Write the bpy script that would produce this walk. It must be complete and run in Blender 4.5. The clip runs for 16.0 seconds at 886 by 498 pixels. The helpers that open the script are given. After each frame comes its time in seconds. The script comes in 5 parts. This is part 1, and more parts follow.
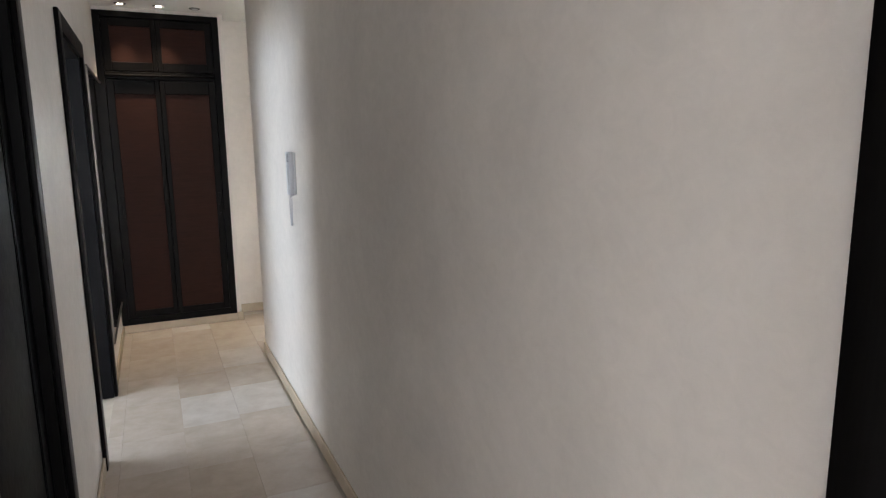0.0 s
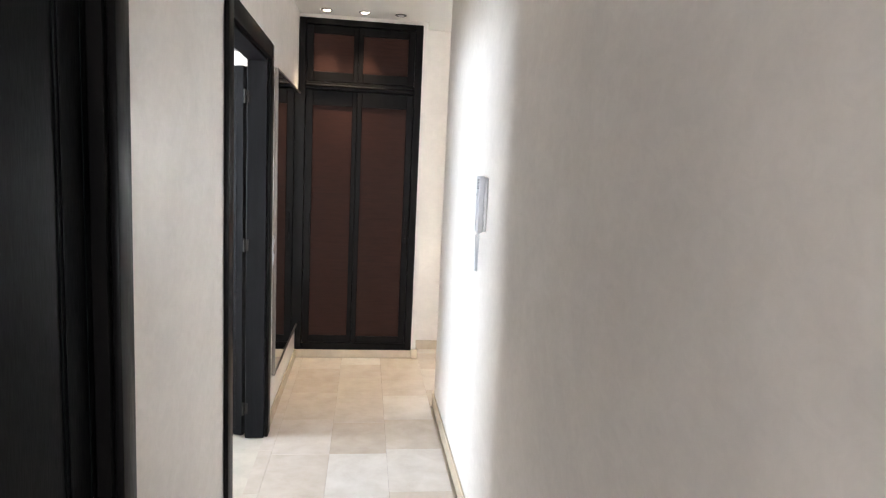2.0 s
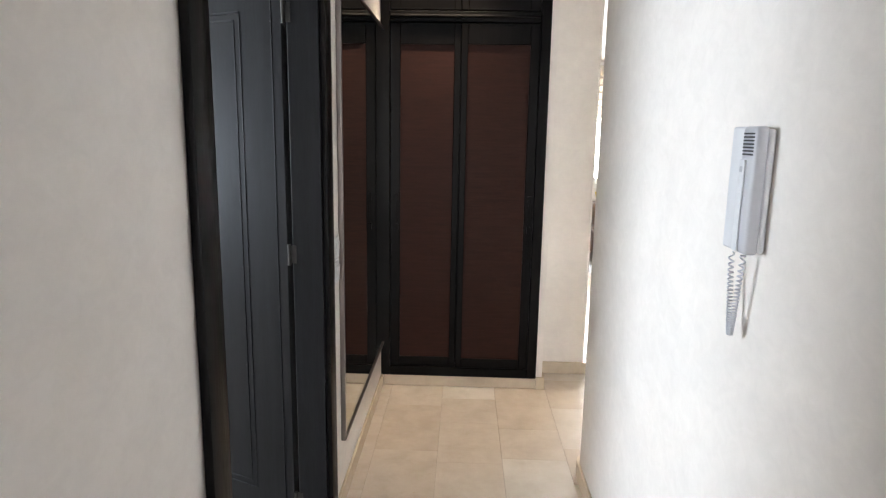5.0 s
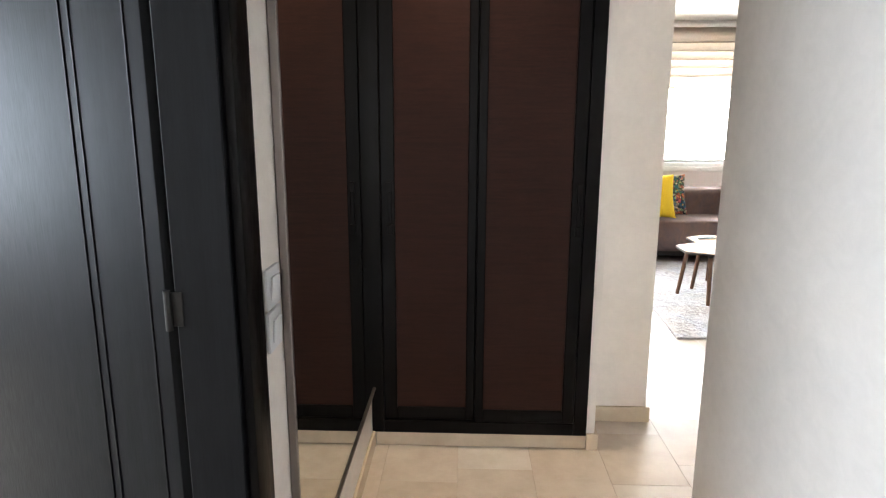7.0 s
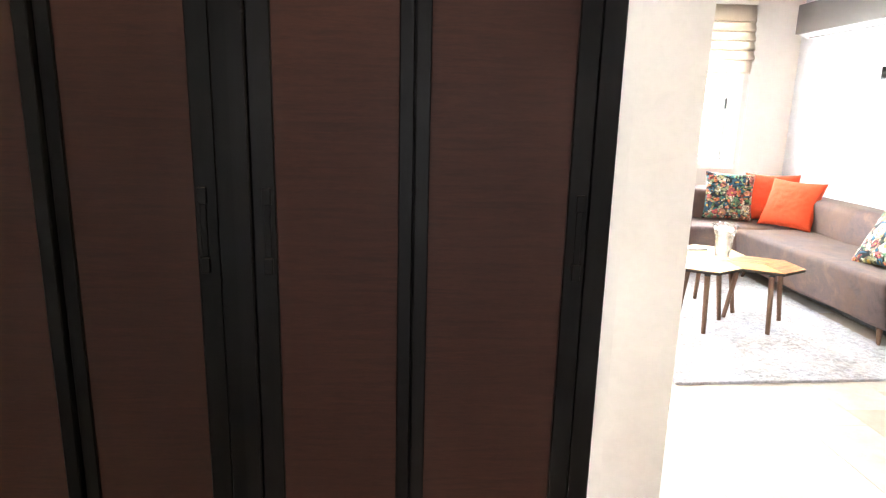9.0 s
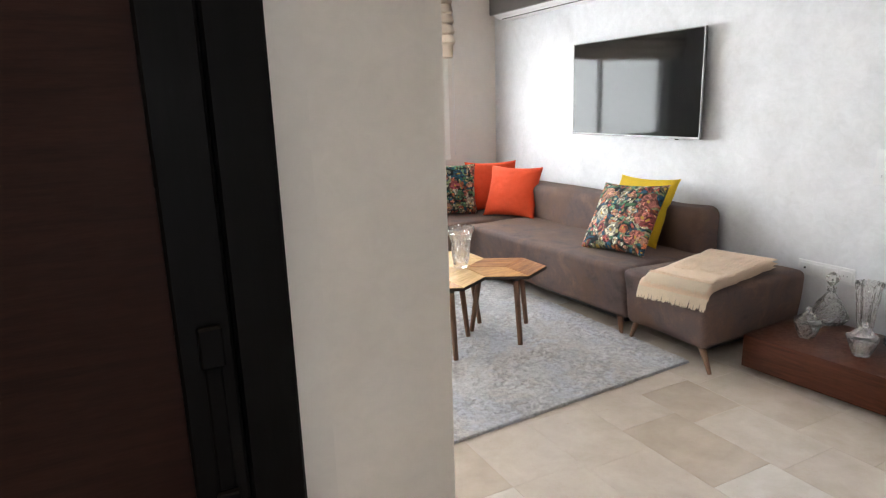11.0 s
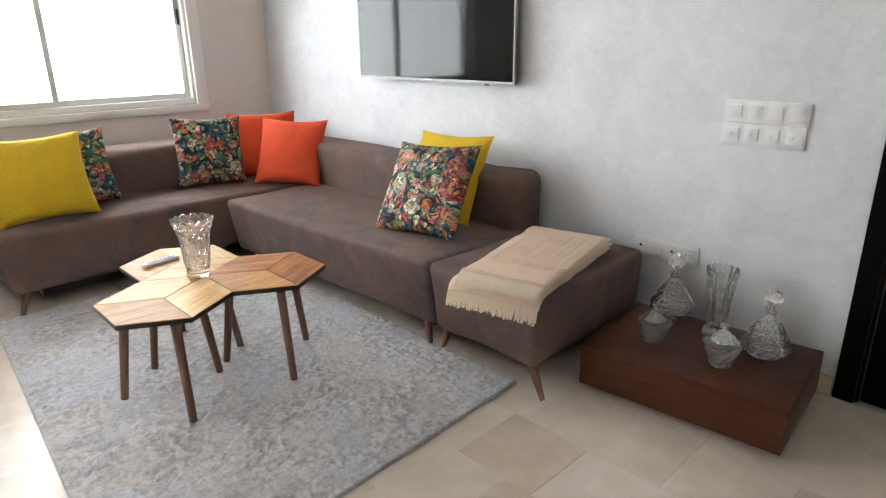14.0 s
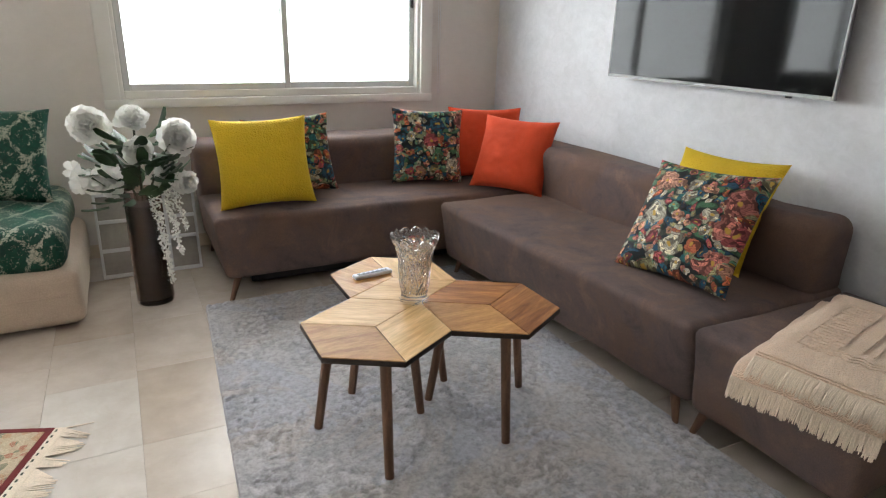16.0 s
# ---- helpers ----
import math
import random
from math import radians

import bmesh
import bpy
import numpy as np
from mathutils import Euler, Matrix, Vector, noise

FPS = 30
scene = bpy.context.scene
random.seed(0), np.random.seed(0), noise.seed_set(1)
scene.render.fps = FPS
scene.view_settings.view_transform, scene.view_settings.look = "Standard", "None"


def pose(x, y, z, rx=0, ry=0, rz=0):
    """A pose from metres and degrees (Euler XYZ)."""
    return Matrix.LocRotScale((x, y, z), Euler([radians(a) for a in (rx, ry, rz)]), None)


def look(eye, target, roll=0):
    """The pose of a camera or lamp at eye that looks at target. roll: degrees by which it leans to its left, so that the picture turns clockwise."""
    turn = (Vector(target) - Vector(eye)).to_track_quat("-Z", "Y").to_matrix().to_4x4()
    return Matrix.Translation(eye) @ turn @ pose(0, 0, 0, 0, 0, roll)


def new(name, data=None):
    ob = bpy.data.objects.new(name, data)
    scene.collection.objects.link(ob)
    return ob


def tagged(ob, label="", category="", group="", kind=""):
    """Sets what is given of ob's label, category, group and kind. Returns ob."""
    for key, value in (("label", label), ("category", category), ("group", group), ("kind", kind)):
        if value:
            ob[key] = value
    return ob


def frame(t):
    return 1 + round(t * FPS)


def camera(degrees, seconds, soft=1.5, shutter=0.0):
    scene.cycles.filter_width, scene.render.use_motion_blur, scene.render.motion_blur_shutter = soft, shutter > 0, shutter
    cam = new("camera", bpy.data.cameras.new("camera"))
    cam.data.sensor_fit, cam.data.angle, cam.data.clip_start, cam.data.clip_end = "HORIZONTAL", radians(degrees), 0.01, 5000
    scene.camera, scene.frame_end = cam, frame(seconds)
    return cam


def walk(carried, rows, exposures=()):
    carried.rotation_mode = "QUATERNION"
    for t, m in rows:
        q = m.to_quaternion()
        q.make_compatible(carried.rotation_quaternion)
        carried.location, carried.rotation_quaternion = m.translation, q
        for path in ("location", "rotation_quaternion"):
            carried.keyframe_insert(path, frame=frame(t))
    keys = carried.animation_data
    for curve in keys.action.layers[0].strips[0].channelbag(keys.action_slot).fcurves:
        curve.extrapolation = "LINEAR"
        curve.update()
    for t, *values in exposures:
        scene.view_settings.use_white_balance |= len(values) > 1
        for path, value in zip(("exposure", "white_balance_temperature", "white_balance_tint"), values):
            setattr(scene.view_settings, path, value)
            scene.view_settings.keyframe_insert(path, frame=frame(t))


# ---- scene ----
cam = camera(70.7, 16.0, 1.2)
PATH = [
    (0, (0.326, -0.237, 1.531), (1.151, 1.554, 1.197), -0.7),
    (0.5, (0.390, -0.057, 1.537), (1.033, 1.814, 1.242), 0.3),
    (1, (0.435, 0.190, 1.534), (0.902, 2.111, 1.229), 0.8),
    (1.5, (0.447, 0.367, 1.528), (0.865, 2.305, 1.269), 2.3),
    (2, (0.518, 0.580, 1.521), (0.769, 2.548, 1.265), 2.7),
    (2.5, (0.556, 0.757, 1.515), (0.615, 2.734, 1.219), 1.6),
    (3, (0.489, 0.957, 1.505), (0.455, 2.934, 1.202), 2.5),
    (5.5, (0.451, 2.174, 1.451), (0.388, 4.137, 1.077), 0.8),
    (6, (0.399, 2.432, 1.407), (0.353, 4.396, 1.031), 1.2),
    (6.5, (0.409, 2.718, 1.418), (0.339, 4.681, 1.039), 0.3),
    (7, (0.388, 2.955, 1.389), (0.319, 4.911, 0.978), 0.2),
    (7.5, (0.326, 3.238, 1.365), (0.323, 5.185, 0.910), 0.5),
    (8, (0.335, 3.455, 1.337), (0.324, 5.399, 0.869), 0.2),
    (8.2, (0.367, 3.558, 1.334), (0.346, 5.509, 0.892), 0.4),
    (10.3, (0.589, 4.488, 1.339), (1.027, 6.384, 0.874), 0.5),
    (10.5, (0.648, 4.583, 1.340), (1.147, 6.460, 0.864), -0.7),
    (11, (0.780, 4.812, 1.333), (1.664, 6.548, 0.878), -1.8),
    (11.5, (0.888, 4.941, 1.327), (2.161, 6.421, 0.890), -0.3),
    (12, (1.087, 5.037, 1.318), (2.439, 6.426, 0.823), -1.6),
    (12.5, (1.252, 5.124, 1.309), (2.609, 6.500, 0.794), -1.5),
    (13, (1.366, 5.257, 1.306), (2.733, 6.612, 0.763), -1.0),
    (13.5, (1.439, 5.411, 1.308), (2.822, 6.732, 0.724), -0.6),
    (14, (1.536, 5.541, 1.280), (2.853, 6.905, 0.644), -0.7),
    (14.5, (1.672, 5.663, 1.266), (2.815, 7.163, 0.602), -1.0),
    (15, (1.693, 5.774, 1.254), (2.677, 7.377, 0.574), -0.7),
    (15.5, (1.677, 5.976, 1.260), (2.621, 7.618, 0.617), 1.3),
    (16, (1.643, 6.104, 1.275), (2.507, 7.781, 0.611), 1.6),
]
EXPOSURES = [(0, 0.74), (0.5, 0.94), (1, 1.35), (2, 1.66), (3, 1.42), (5.5, 1.2), (6, 1.1), (7, 1.15), (8.2, 2.0), (10.5, 1.5), (11, 0.35), (11.5, -0.28), (12.5, -0.05), (14, 0.1), (15, -0.28), (16, -0.4)]
walk(cam, [(t, look(eye, target, roll)) for t, eye, target, roll in PATH], EXPOSURES)

# ---- world and light ----
world = bpy.data.worlds.new("sky")
scene.world = world
world.use_nodes = True
wn, wl = world.node_tree.nodes, world.node_tree.links
sky = wn.new("ShaderNodeTexSky")
sky.sky_type, sky.sun_disc = "NISHITA", False
sky.sun_elevation, sky.sun_rotation = radians(48), radians(220)
wl.new(sky.outputs[0], wn["Background"].inputs[0])
wn["Background"].inputs[1].default_value = 0.12

sun = new("sun", bpy.data.lights.new("sun", "SUN"))
sun.data.energy, sun.data.angle, sun.data.color = 1.2, radians(10), (1.0, 0.95, 0.88)
sun.matrix_world = pose(0, 0, 12, 42, 0, -40)


def window_lamp(name, eye, target, w, h, watts, color):
    ob = new(name, bpy.data.lights.new(name, "AREA"))
    ob.data.shape, ob.data.size, ob.data.size_y = "RECTANGLE", w, h
    ob.data.energy, ob.data.color = watts, color
    ob.matrix_world = look(eye, target)
    return ob


DAY = (0.93, 0.97, 1.0)
window_lamp("daylight_living", (2.53, 10.1, 1.32), (2.53, 7.3, 1.32), 1.76, 0.84, 43, DAY)
window_lamp("daylight_living_far", (0.05, 10.1, 1.56), (0.05, 7.0, 1.56), 1.54, 1.22, 62, DAY)
window_lamp("daylight_bedroom", (-3.28, 3.5, 1.5), (0.0, 3.45, 1.1), 2.1, 1.2, 77, (0.74, 0.86, 1.0))
window_lamp("daylight_side_room", (3.4, -0.4, 1.5), (0.0, -0.1, 1.1), 1.2, 1.2, 86, (0.8, 0.88, 1.0))


window_lamp("daylight_start_room", (0.5, -4.52, 1.45), (0.5, 0.0, 1.2), 1.7, 1.4, 92, (0.9, 0.94, 1.0))


def spot_lamp(x, y):
    ob = new("downlight_lamp", bpy.data.lights.new("downlight_lamp", "SPOT"))
    ob.data.energy, ob.data.color, ob.data.spot_size, ob.data.spot_blend = 28, (1.0, 0.82, 0.6), radians(62), 0.9
    ob.data.shadow_soft_size = 0.03
    ob.matrix_world = pose(x, y, 2.575)


spot_lamp(0.206, 5.27)
spot_lamp(0.472, 5.27)

# ---- materials ----
class Mat:
    """A small builder for node materials round one Principled BSDF."""

    def __init__(self, name, color=(0.8, 0.8, 0.8), rough=0.5, metal=0.0):
        self.m = bpy.data.materials.new(name)
        self.m.use_nodes = True
        self.n, self.l = self.m.node_tree.nodes, self.m.node_tree.links
        self.b = self.n["Principled BSDF"]
        self.set("Base Color", (*color, 1)).set("Roughness", rough).set("Metallic", metal)
        self.color = color

    def set(self, key, value):
        self.b.inputs[key].default_value = value
        return self

    def node(self, kind, inputs=(), **props):
        nd = self.n.new(kind)
        for k, v in props.items():
            setattr(nd, k, v)
        for k, v in dict(inputs).items():
            if isinstance(v, bpy.types.NodeSocket):
                self.l.new(v, nd.inputs[k])
            else:
                nd.inputs[k].default_value = v
        return nd

    def coord(self, scale=(1, 1, 1), turn=(0, 0, 0), which="Object"):
        tc = self.node("ShaderNodeTexCoord")
        mp = self.node("ShaderNodeMapping", {"Vector": tc.outputs[which], "Scale": scale, "Rotation": turn})
        return mp.outputs[0]

    def noise(self, vec, scale, detail=3.0, rough=0.5, dist=0.0):
        return self.node("ShaderNodeTexNoise", {"Vector": vec, "Scale": scale, "Detail": detail, "Roughness": rough, "Distortion": dist}).outputs[0]

    def ramp(self, fac, stops, interp="LINEAR"):
        r = self.node("ShaderNodeValToRGB", {"Fac": fac})
        r.color_ramp.interpolation = interp
        els = r.color_ramp.elements
        while len(els) < len(stops):
            els.new(0.5)
        for e, (p, c) in zip(els, stops):
            e.position, e.color = p, (*c, 1)
        return r.outputs[0]

    def mix(self, fac, a, b, blend="MIX"):
        nd = self.n.new("ShaderNodeMix")
        nd.data_type, nd.blend_type = "RGBA", blend
        for k, v in ((0, fac), (6, a), (7, b)):
            if isinstance(v, bpy.types.NodeSocket):
                self.l.new(v, nd.inputs[k])
            else:
                nd.inputs[k].default_value = (*v, 1) if isinstance(v, tuple) and len(v) == 3 else v
        return nd.outputs[2]

    def math(self, op, a, b=0.0, c=0.0):
        nd = self.n.new("ShaderNodeMath")
        nd.operation = op
        for k, v in enumerate((a, b, c)):
            if isinstance(v, bpy.types.NodeSocket):
                self.l.new(v, nd.inputs[k])
            else:
                nd.inputs[k].default_value = v
        return nd.outputs[0]

    def base(self, sock):
        self.l.new(sock, self.b.inputs["Base Color"])
        return self

    def rough(self, sock):
        self.l.new(sock, self.b.inputs["Roughness"])
        return self

    def bump(self, height, strength=0.2, distance=0.002):
        nd = self.node("ShaderNodeBump", {"Height": height, "Strength": strength, "Distance": distance})
        self.l.new(nd.outputs[0], self.b.inputs["Normal"])
        return self

    def mottle(self, amount=0.08, scale=3.0, fine=60.0, bump=0.15, dist=0.001, stretch=(1, 1, 1)):
        """Two scales of tone and a fine relief."""
        v = self.coord(stretch)
        c = self.color
        n1 = self.noise(v, scale, 4, 0.6)
        n2 = self.noise(v, fine, 3)
        lo = tuple(x * (1 - amount * 1.6) for x in c)
        hi = tuple(min(1, x * (1 + amount)) for x in c)
        col = self.ramp(n1, [(0.3, lo), (0.7, hi)])
        tone = self.ramp(n2, [(0.3, (1 - amount * 0.5,) * 3), (0.7, (1, 1, 1))])
        self.base(self.mix(1.0, col, tone, "MULTIPLY"))
        if bump:
            self.bump(n2, bump, dist)
        return self


def plaster(name, color, amount, relief):
    """Trowelled satin wall finish with soft clouds and fine scratches."""
    k = Mat(name, color, 0.5)
    v = k.coord()
    n1 = k.noise(v, 2.2, 5, 0.65, 0.6)
    n2 = k.noise(k.coord((1, 1, 1.3), (0.3, 0.4, 0.2)), 19, 7, 0.74, 0.8)
    n3 = k.noise(v, 90, 3)
    lo = tuple(c * (1 - amount) for c in color)
    hi = tuple(min(1, c * (1 + amount * 0.6)) for c in color)
    col = k.ramp(n1, [(0.32, lo), (0.68, hi)])
    col = k.mix(1.0, col, k.ramp(n2, [(0.35, (1 - amount * 0.7,) * 3), (0.62, (1, 1, 1))]), "MULTIPLY")
    k.base(col).rough(k.ramp(n2, [(0.3, (0.62,) * 3), (0.7, (0.42,) * 3)]))
    k.bump(k.math("ADD", n2, k.math("MULTIPLY", n3, 0.3)), relief, 0.002)
    return k.m


M_CORRIDOR = plaster("cream_plaster", (0.79, 0.735, 0.685), 0.07, 0.12)
M_TVWALL = plaster("grey_stucco", (0.655, 0.66, 0.69), 0.13, 0.4)
M_WINWALL = plaster("beige_plaster", (0.68, 0.63, 0.585), 0.05, 0.15)
M_CEIL = Mat("ceiling_paint", (0.82, 0.8, 0.76), 0.8).mottle(0.02, 2, 80, 0.05).m
M_GROUT = Mat("grout", (0.52, 0.46, 0.38), 0.85).mottle(0.1, 5, 120).m


def marble(name, per_piece):
    k = Mat(name, (0.66, 0.56, 0.43), 0.24)
    v = k.coord(which="Object")
    if per_piece:
        info = k.node("ShaderNodeObjectInfo")
        off = k.node("ShaderNodeVectorMath", {0: v}, operation="ADD")
        comb = k.node("ShaderNodeCombineXYZ", {"X": k.math("MULTIPLY", info.outputs["Random"], 37.0), "Y": k.math("MULTIPLY", info.outputs["Random"], 91.0)})
        k.l.new(comb.outputs[0], off.inputs[1])
        v = off.outputs[0]
        tone = k.ramp(info.outputs["Random"], [(0.0, (0.532, 0.452, 0.382)), (0.12, (0.538, 0.46, 0.388)), (0.22, (0.575, 0.505, 0.441)), (0.55, (0.598, 0.531, 0.472)), (0.72, (0.562, 0.485, 0.412)), (0.85, (0.642, 0.591, 0.544)), (1.0, (0.660, 0.617, 0.578))])
    else:
        tone = k.ramp(k.noise(v, 1.2, 2), [(0.3, (0.61, 0.515, 0.4)), (0.7, (0.67, 0.575, 0.455))])
    cloud = k.noise(v, 7.0, 6, 0.6, 0.2)
    vein = k.noise(v, 4.0, 7, 0.65, 0.8)
    col = k.mix(1.0, tone, k.ramp(cloud, [(0.3, (0.87, 0.84, 0.8)), (0.7, (1.06, 1.05, 1.04))]), "MULTIPLY")
    band = k.math("ABSOLUTE", k.math("SUBTRACT", vein, 0.5))
    col = k.mix(k.ramp(band, [(0.0, (0.12,) * 3), (0.012, (0, 0, 0))]), col, (0.5, 0.38, 0.25))
    pit = k.noise(v, 40, 4)
    col = k.mix(k.ramp(pit, [(0.7, (0, 0, 0)), (0.76, (0.4,) * 3)]), col, (0.45, 0.34, 0.24))
    k.base(col).rough(k.ramp(cloud, [(0.3, (0.27,) * 3), (0.7, (0.23,) * 3)])).bump(pit, 0.05, 0.001)
    return k.m


M_TILE, M_SKIRT = marble("marble_tile", True), marble("marble_skirting", False)


def wood(name, dark, light, rough, stretch, scale=4.0, relief=0.08, per_piece=False):
    k = Mat(name, light, rough)
    v = k.coord(stretch)
    if per_piece:
        info = k.node("ShaderNodeObjectInfo")
        add = k.node("ShaderNodeVectorMath", {0: v}, operation="ADD")
        comb = k.node("ShaderNodeCombineXYZ", {"X": k.math("MULTIPLY", info.outputs["Random"], 53.0), "Z": k.math("MULTIPLY", info.outputs["Random"], 17.0)})
        k.l.new(comb.outputs[0], add.inputs[1])
        v = add.outputs[0]
    g = k.noise(v, scale, 6, 0.6, 1.0)
    f = k.noise(v, scale * 9, 4, 0.6)
    col = k.ramp(g, [(0.28, dark), (0.5, tuple((a + b) / 2 for a, b in zip(dark, light))), (0.72, light)])
    col = k.mix(1.0, col, k.ramp(f, [(0.3, (0.8,) * 3), (0.65, (1.04,) * 3)]), "MULTIPLY")
    if per_piece:
        col = k.mix(1.0, col, k.ramp(info.outputs["Random"], [(0.0, (0.82, 0.76, 0.7)), (1.0, (1.1, 1.08, 1.04))]), "MULTIPLY")
    k.base(col).rough(k.ramp(f, [(0.3, (min(1, rough + 0.1),) * 3), (0.7, (rough - 0.05,) * 3)])).bump(f, relief, 0.0006)
    return k.m


M_WENGE = wood("wenge_lacquer", (0.0035, 0.003, 0.003), (0.007, 0.006, 0.0057), 0.36, (9, 9, 0.6), 4.0, 0.03)
M_WENGE.node_tree.nodes["Principled BSDF"].inputs["Specular IOR Level"].default_value = 0.06
M_WENGE_DOOR = wood("wenge_door", (0.005, 0.005, 0.006), (0.009, 0.009, 0.011), 0.43, (9, 9, 0.6), 4.0, 0.02)
M_WENGE_DOOR.node_tree.nodes["Principled BSDF"].inputs["Specular IOR Level"].default_value = 0.13
M_BLACKDOOR = wood("black_door", (0.002, 0.002, 0.0025), (0.0045, 0.0045, 0.005), 0.5, (9, 9, 0.6))
M_BLACKDOOR.node_tree.nodes["Principled BSDF"].inputs["Specular IOR Level"].default_value = 0.03
M_PANEL = wood("mahogany_panel", (0.022, 0.008, 0.0055), (0.037, 0.0128, 0.0088), 0.5, (1.2, 1.2, 18), 5)
M_PANEL.node_tree.nodes["Principled BSDF"].inputs["Specular IOR Level"].default_value = 0.12
M_PLATFORM = wood("mahogany_stain", (0.05, 0.0145, 0.008), (0.1, 0.031, 0.0155), 0.4, (1.0, 1.0, 14), 5)
M_PLATFORM.node_tree.nodes["Principled BSDF"].inputs["Specular IOR Level"].default_value = 0.2
M_LEG = wood("walnut_leg", (0.11, 0.05, 0.028), (0.2, 0.1, 0.055), 0.4, (14, 14, 1.2), 4)
M_VEN_A = wood("oak_veneer_a", (0.56, 0.32, 0.12), (0.84, 0.59, 0.29), 0.44, (0.8, 7, 9), 2.6, 0.05, True)
M_VEN_B = wood("oak_veneer_b", (0.15, 0.045, 0.012), (0.56, 0.25, 0.075), 0.44, (1.2, 10, 9), 2.2, 0.05, True)
M_VEN_C = wood("oak_veneer_c", (0.38, 0.17, 0.055), (0.66, 0.38, 0.13), 0.44, (8, 1.2, 9), 3, 0.05, True)
for m_ in (M_VEN_A, M_VEN_B, M_VEN_C):
    m_.node_tree.nodes["Principled BSDF"].inputs["Specular IOR Level"].default_value = 0.3
M_EDGE = wood("dark_table_edge", (0.02, 0.011, 0.007), (0.04, 0.022, 0.013), 0.4, (3, 3, 9))


def cloth(name, color, amount=0.12, sheen=0.5, weave=0.0, scale=3.5):
    k = Mat(name, color, 0.9)
    k.set("Sheen Weight", sheen).set("Sheen Roughness", 0.45).set("Sheen Tint", (*(min(1, c * 2.2 + 0.08) for c in color), 1))
    v = k.coord()
    n1, n2 = k.noise(v, scale, 5, 0.65, 0.7), k.noise(v, 240, 2)
    lo, hi = tuple(c * (1 - amount * 1.5) for c in color), tuple(min(1, c * (1 + amount)) for c in color)
    k.base(k.mix(1.0, k.ramp(n1, [(0.3, lo), (0.7, hi)]), k.ramp(n2, [(0.3, (0.86,) * 3), (0.7, (1.05,) * 3)]), "MULTIPLY"))
    h = n2
    if weave:
        w = k.node("ShaderNodeTexVoronoi", {"Vector": k.coord((1, 1, 1), (0, 0, 0.78)), "Scale": weave}).outputs[0]
        h = k.math("ADD", k.math("MULTIPLY", w, 2.0), n2)
    k.bump(h, 0.7 if weave else 0.35, 0.003 if weave else 0.002)
    return k.m


su = Mat("taupe_suede", (0.105, 0.072, 0.062), 0.9)
su.set("Sheen Weight", 0.1).set("Sheen Roughness", 0.45).set("Sheen Tint", (0.3, 0.24, 0.22, 1))
brushed = su.noise(su.coord((1, 1, 1)), 5.0, 9, 0.72, 0.4)
nap = su.noise(su.coord((1, 1, 1)), 260, 2)
suede_col = su.ramp(brushed, [(0.35, (0.072, 0.05, 0.05)), (0.45, (0.106, 0.073, 0.069)), (0.54, (0.126, 0.081, 0.07)), (0.66, (0.182, 0.109, 0.082))])
rubbed = su.noise(su.coord((1, 1, 1)), 2.2, 6, 0.66, 0.6)
suede_col = su.mix(su.ramp(rubbed, [(0.47, (0, 0, 0)), (0.58, (0.55,) * 3)]), suede_col, (0.15, 0.082, 0.052))
su.base(su.mix(1.0, suede_col, su.ramp(nap, [(0.3, (0.84,) * 3), (0.7, (1.06,) * 3)]), "MULTIPLY")).bump(nap, 0.3, 0.002)
M_SUEDE = su.m
M_YELLOW = cloth("yellow_quilted", (0.7, 0.46, 0.016), 0.06, 0.15, 120)
M_ORANGE = cloth("orange_velvet", (0.66, 0.065, 0.016), 0.08, 0.4)
M_CREAMCLOTH = cloth("cream_suede", (0.52, 0.41, 0.32), 0.08, 0.3)
M_THROW = cloth("beige_throw", (0.83, 0.62, 0.455), 0.06, 0.2, 260)
M_BLIND = cloth("linen_blind", (0.66, 0.57, 0.49), 0.05, 0.0, 200)
M_FRINGE = cloth("fringe_yarn", (0.82, 0.69, 0.55), 0.08, 0.1)


def veil(m, color, share):
    """Lets part of the light through a thin sheet."""
    t = m.node_tree
    tb_ = t.nodes.new("ShaderNodeBsdfTranslucent")
    tb_.inputs[0].default_value = (*color, 1)
    mx_ = t.nodes.new("ShaderNodeMixShader")
    mx_.inputs[0].default_value = share
    t.links.new(t.nodes["Principled BSDF"].outputs[0], mx_.inputs[1])
    t.links.new(tb_.outputs[0], mx_.inputs[2])
    t.links.new(mx_.outputs[0], t.nodes["Material Output"].inputs[0])


veil(M_BLIND, (0.88, 0.79, 0.7), 0.5)


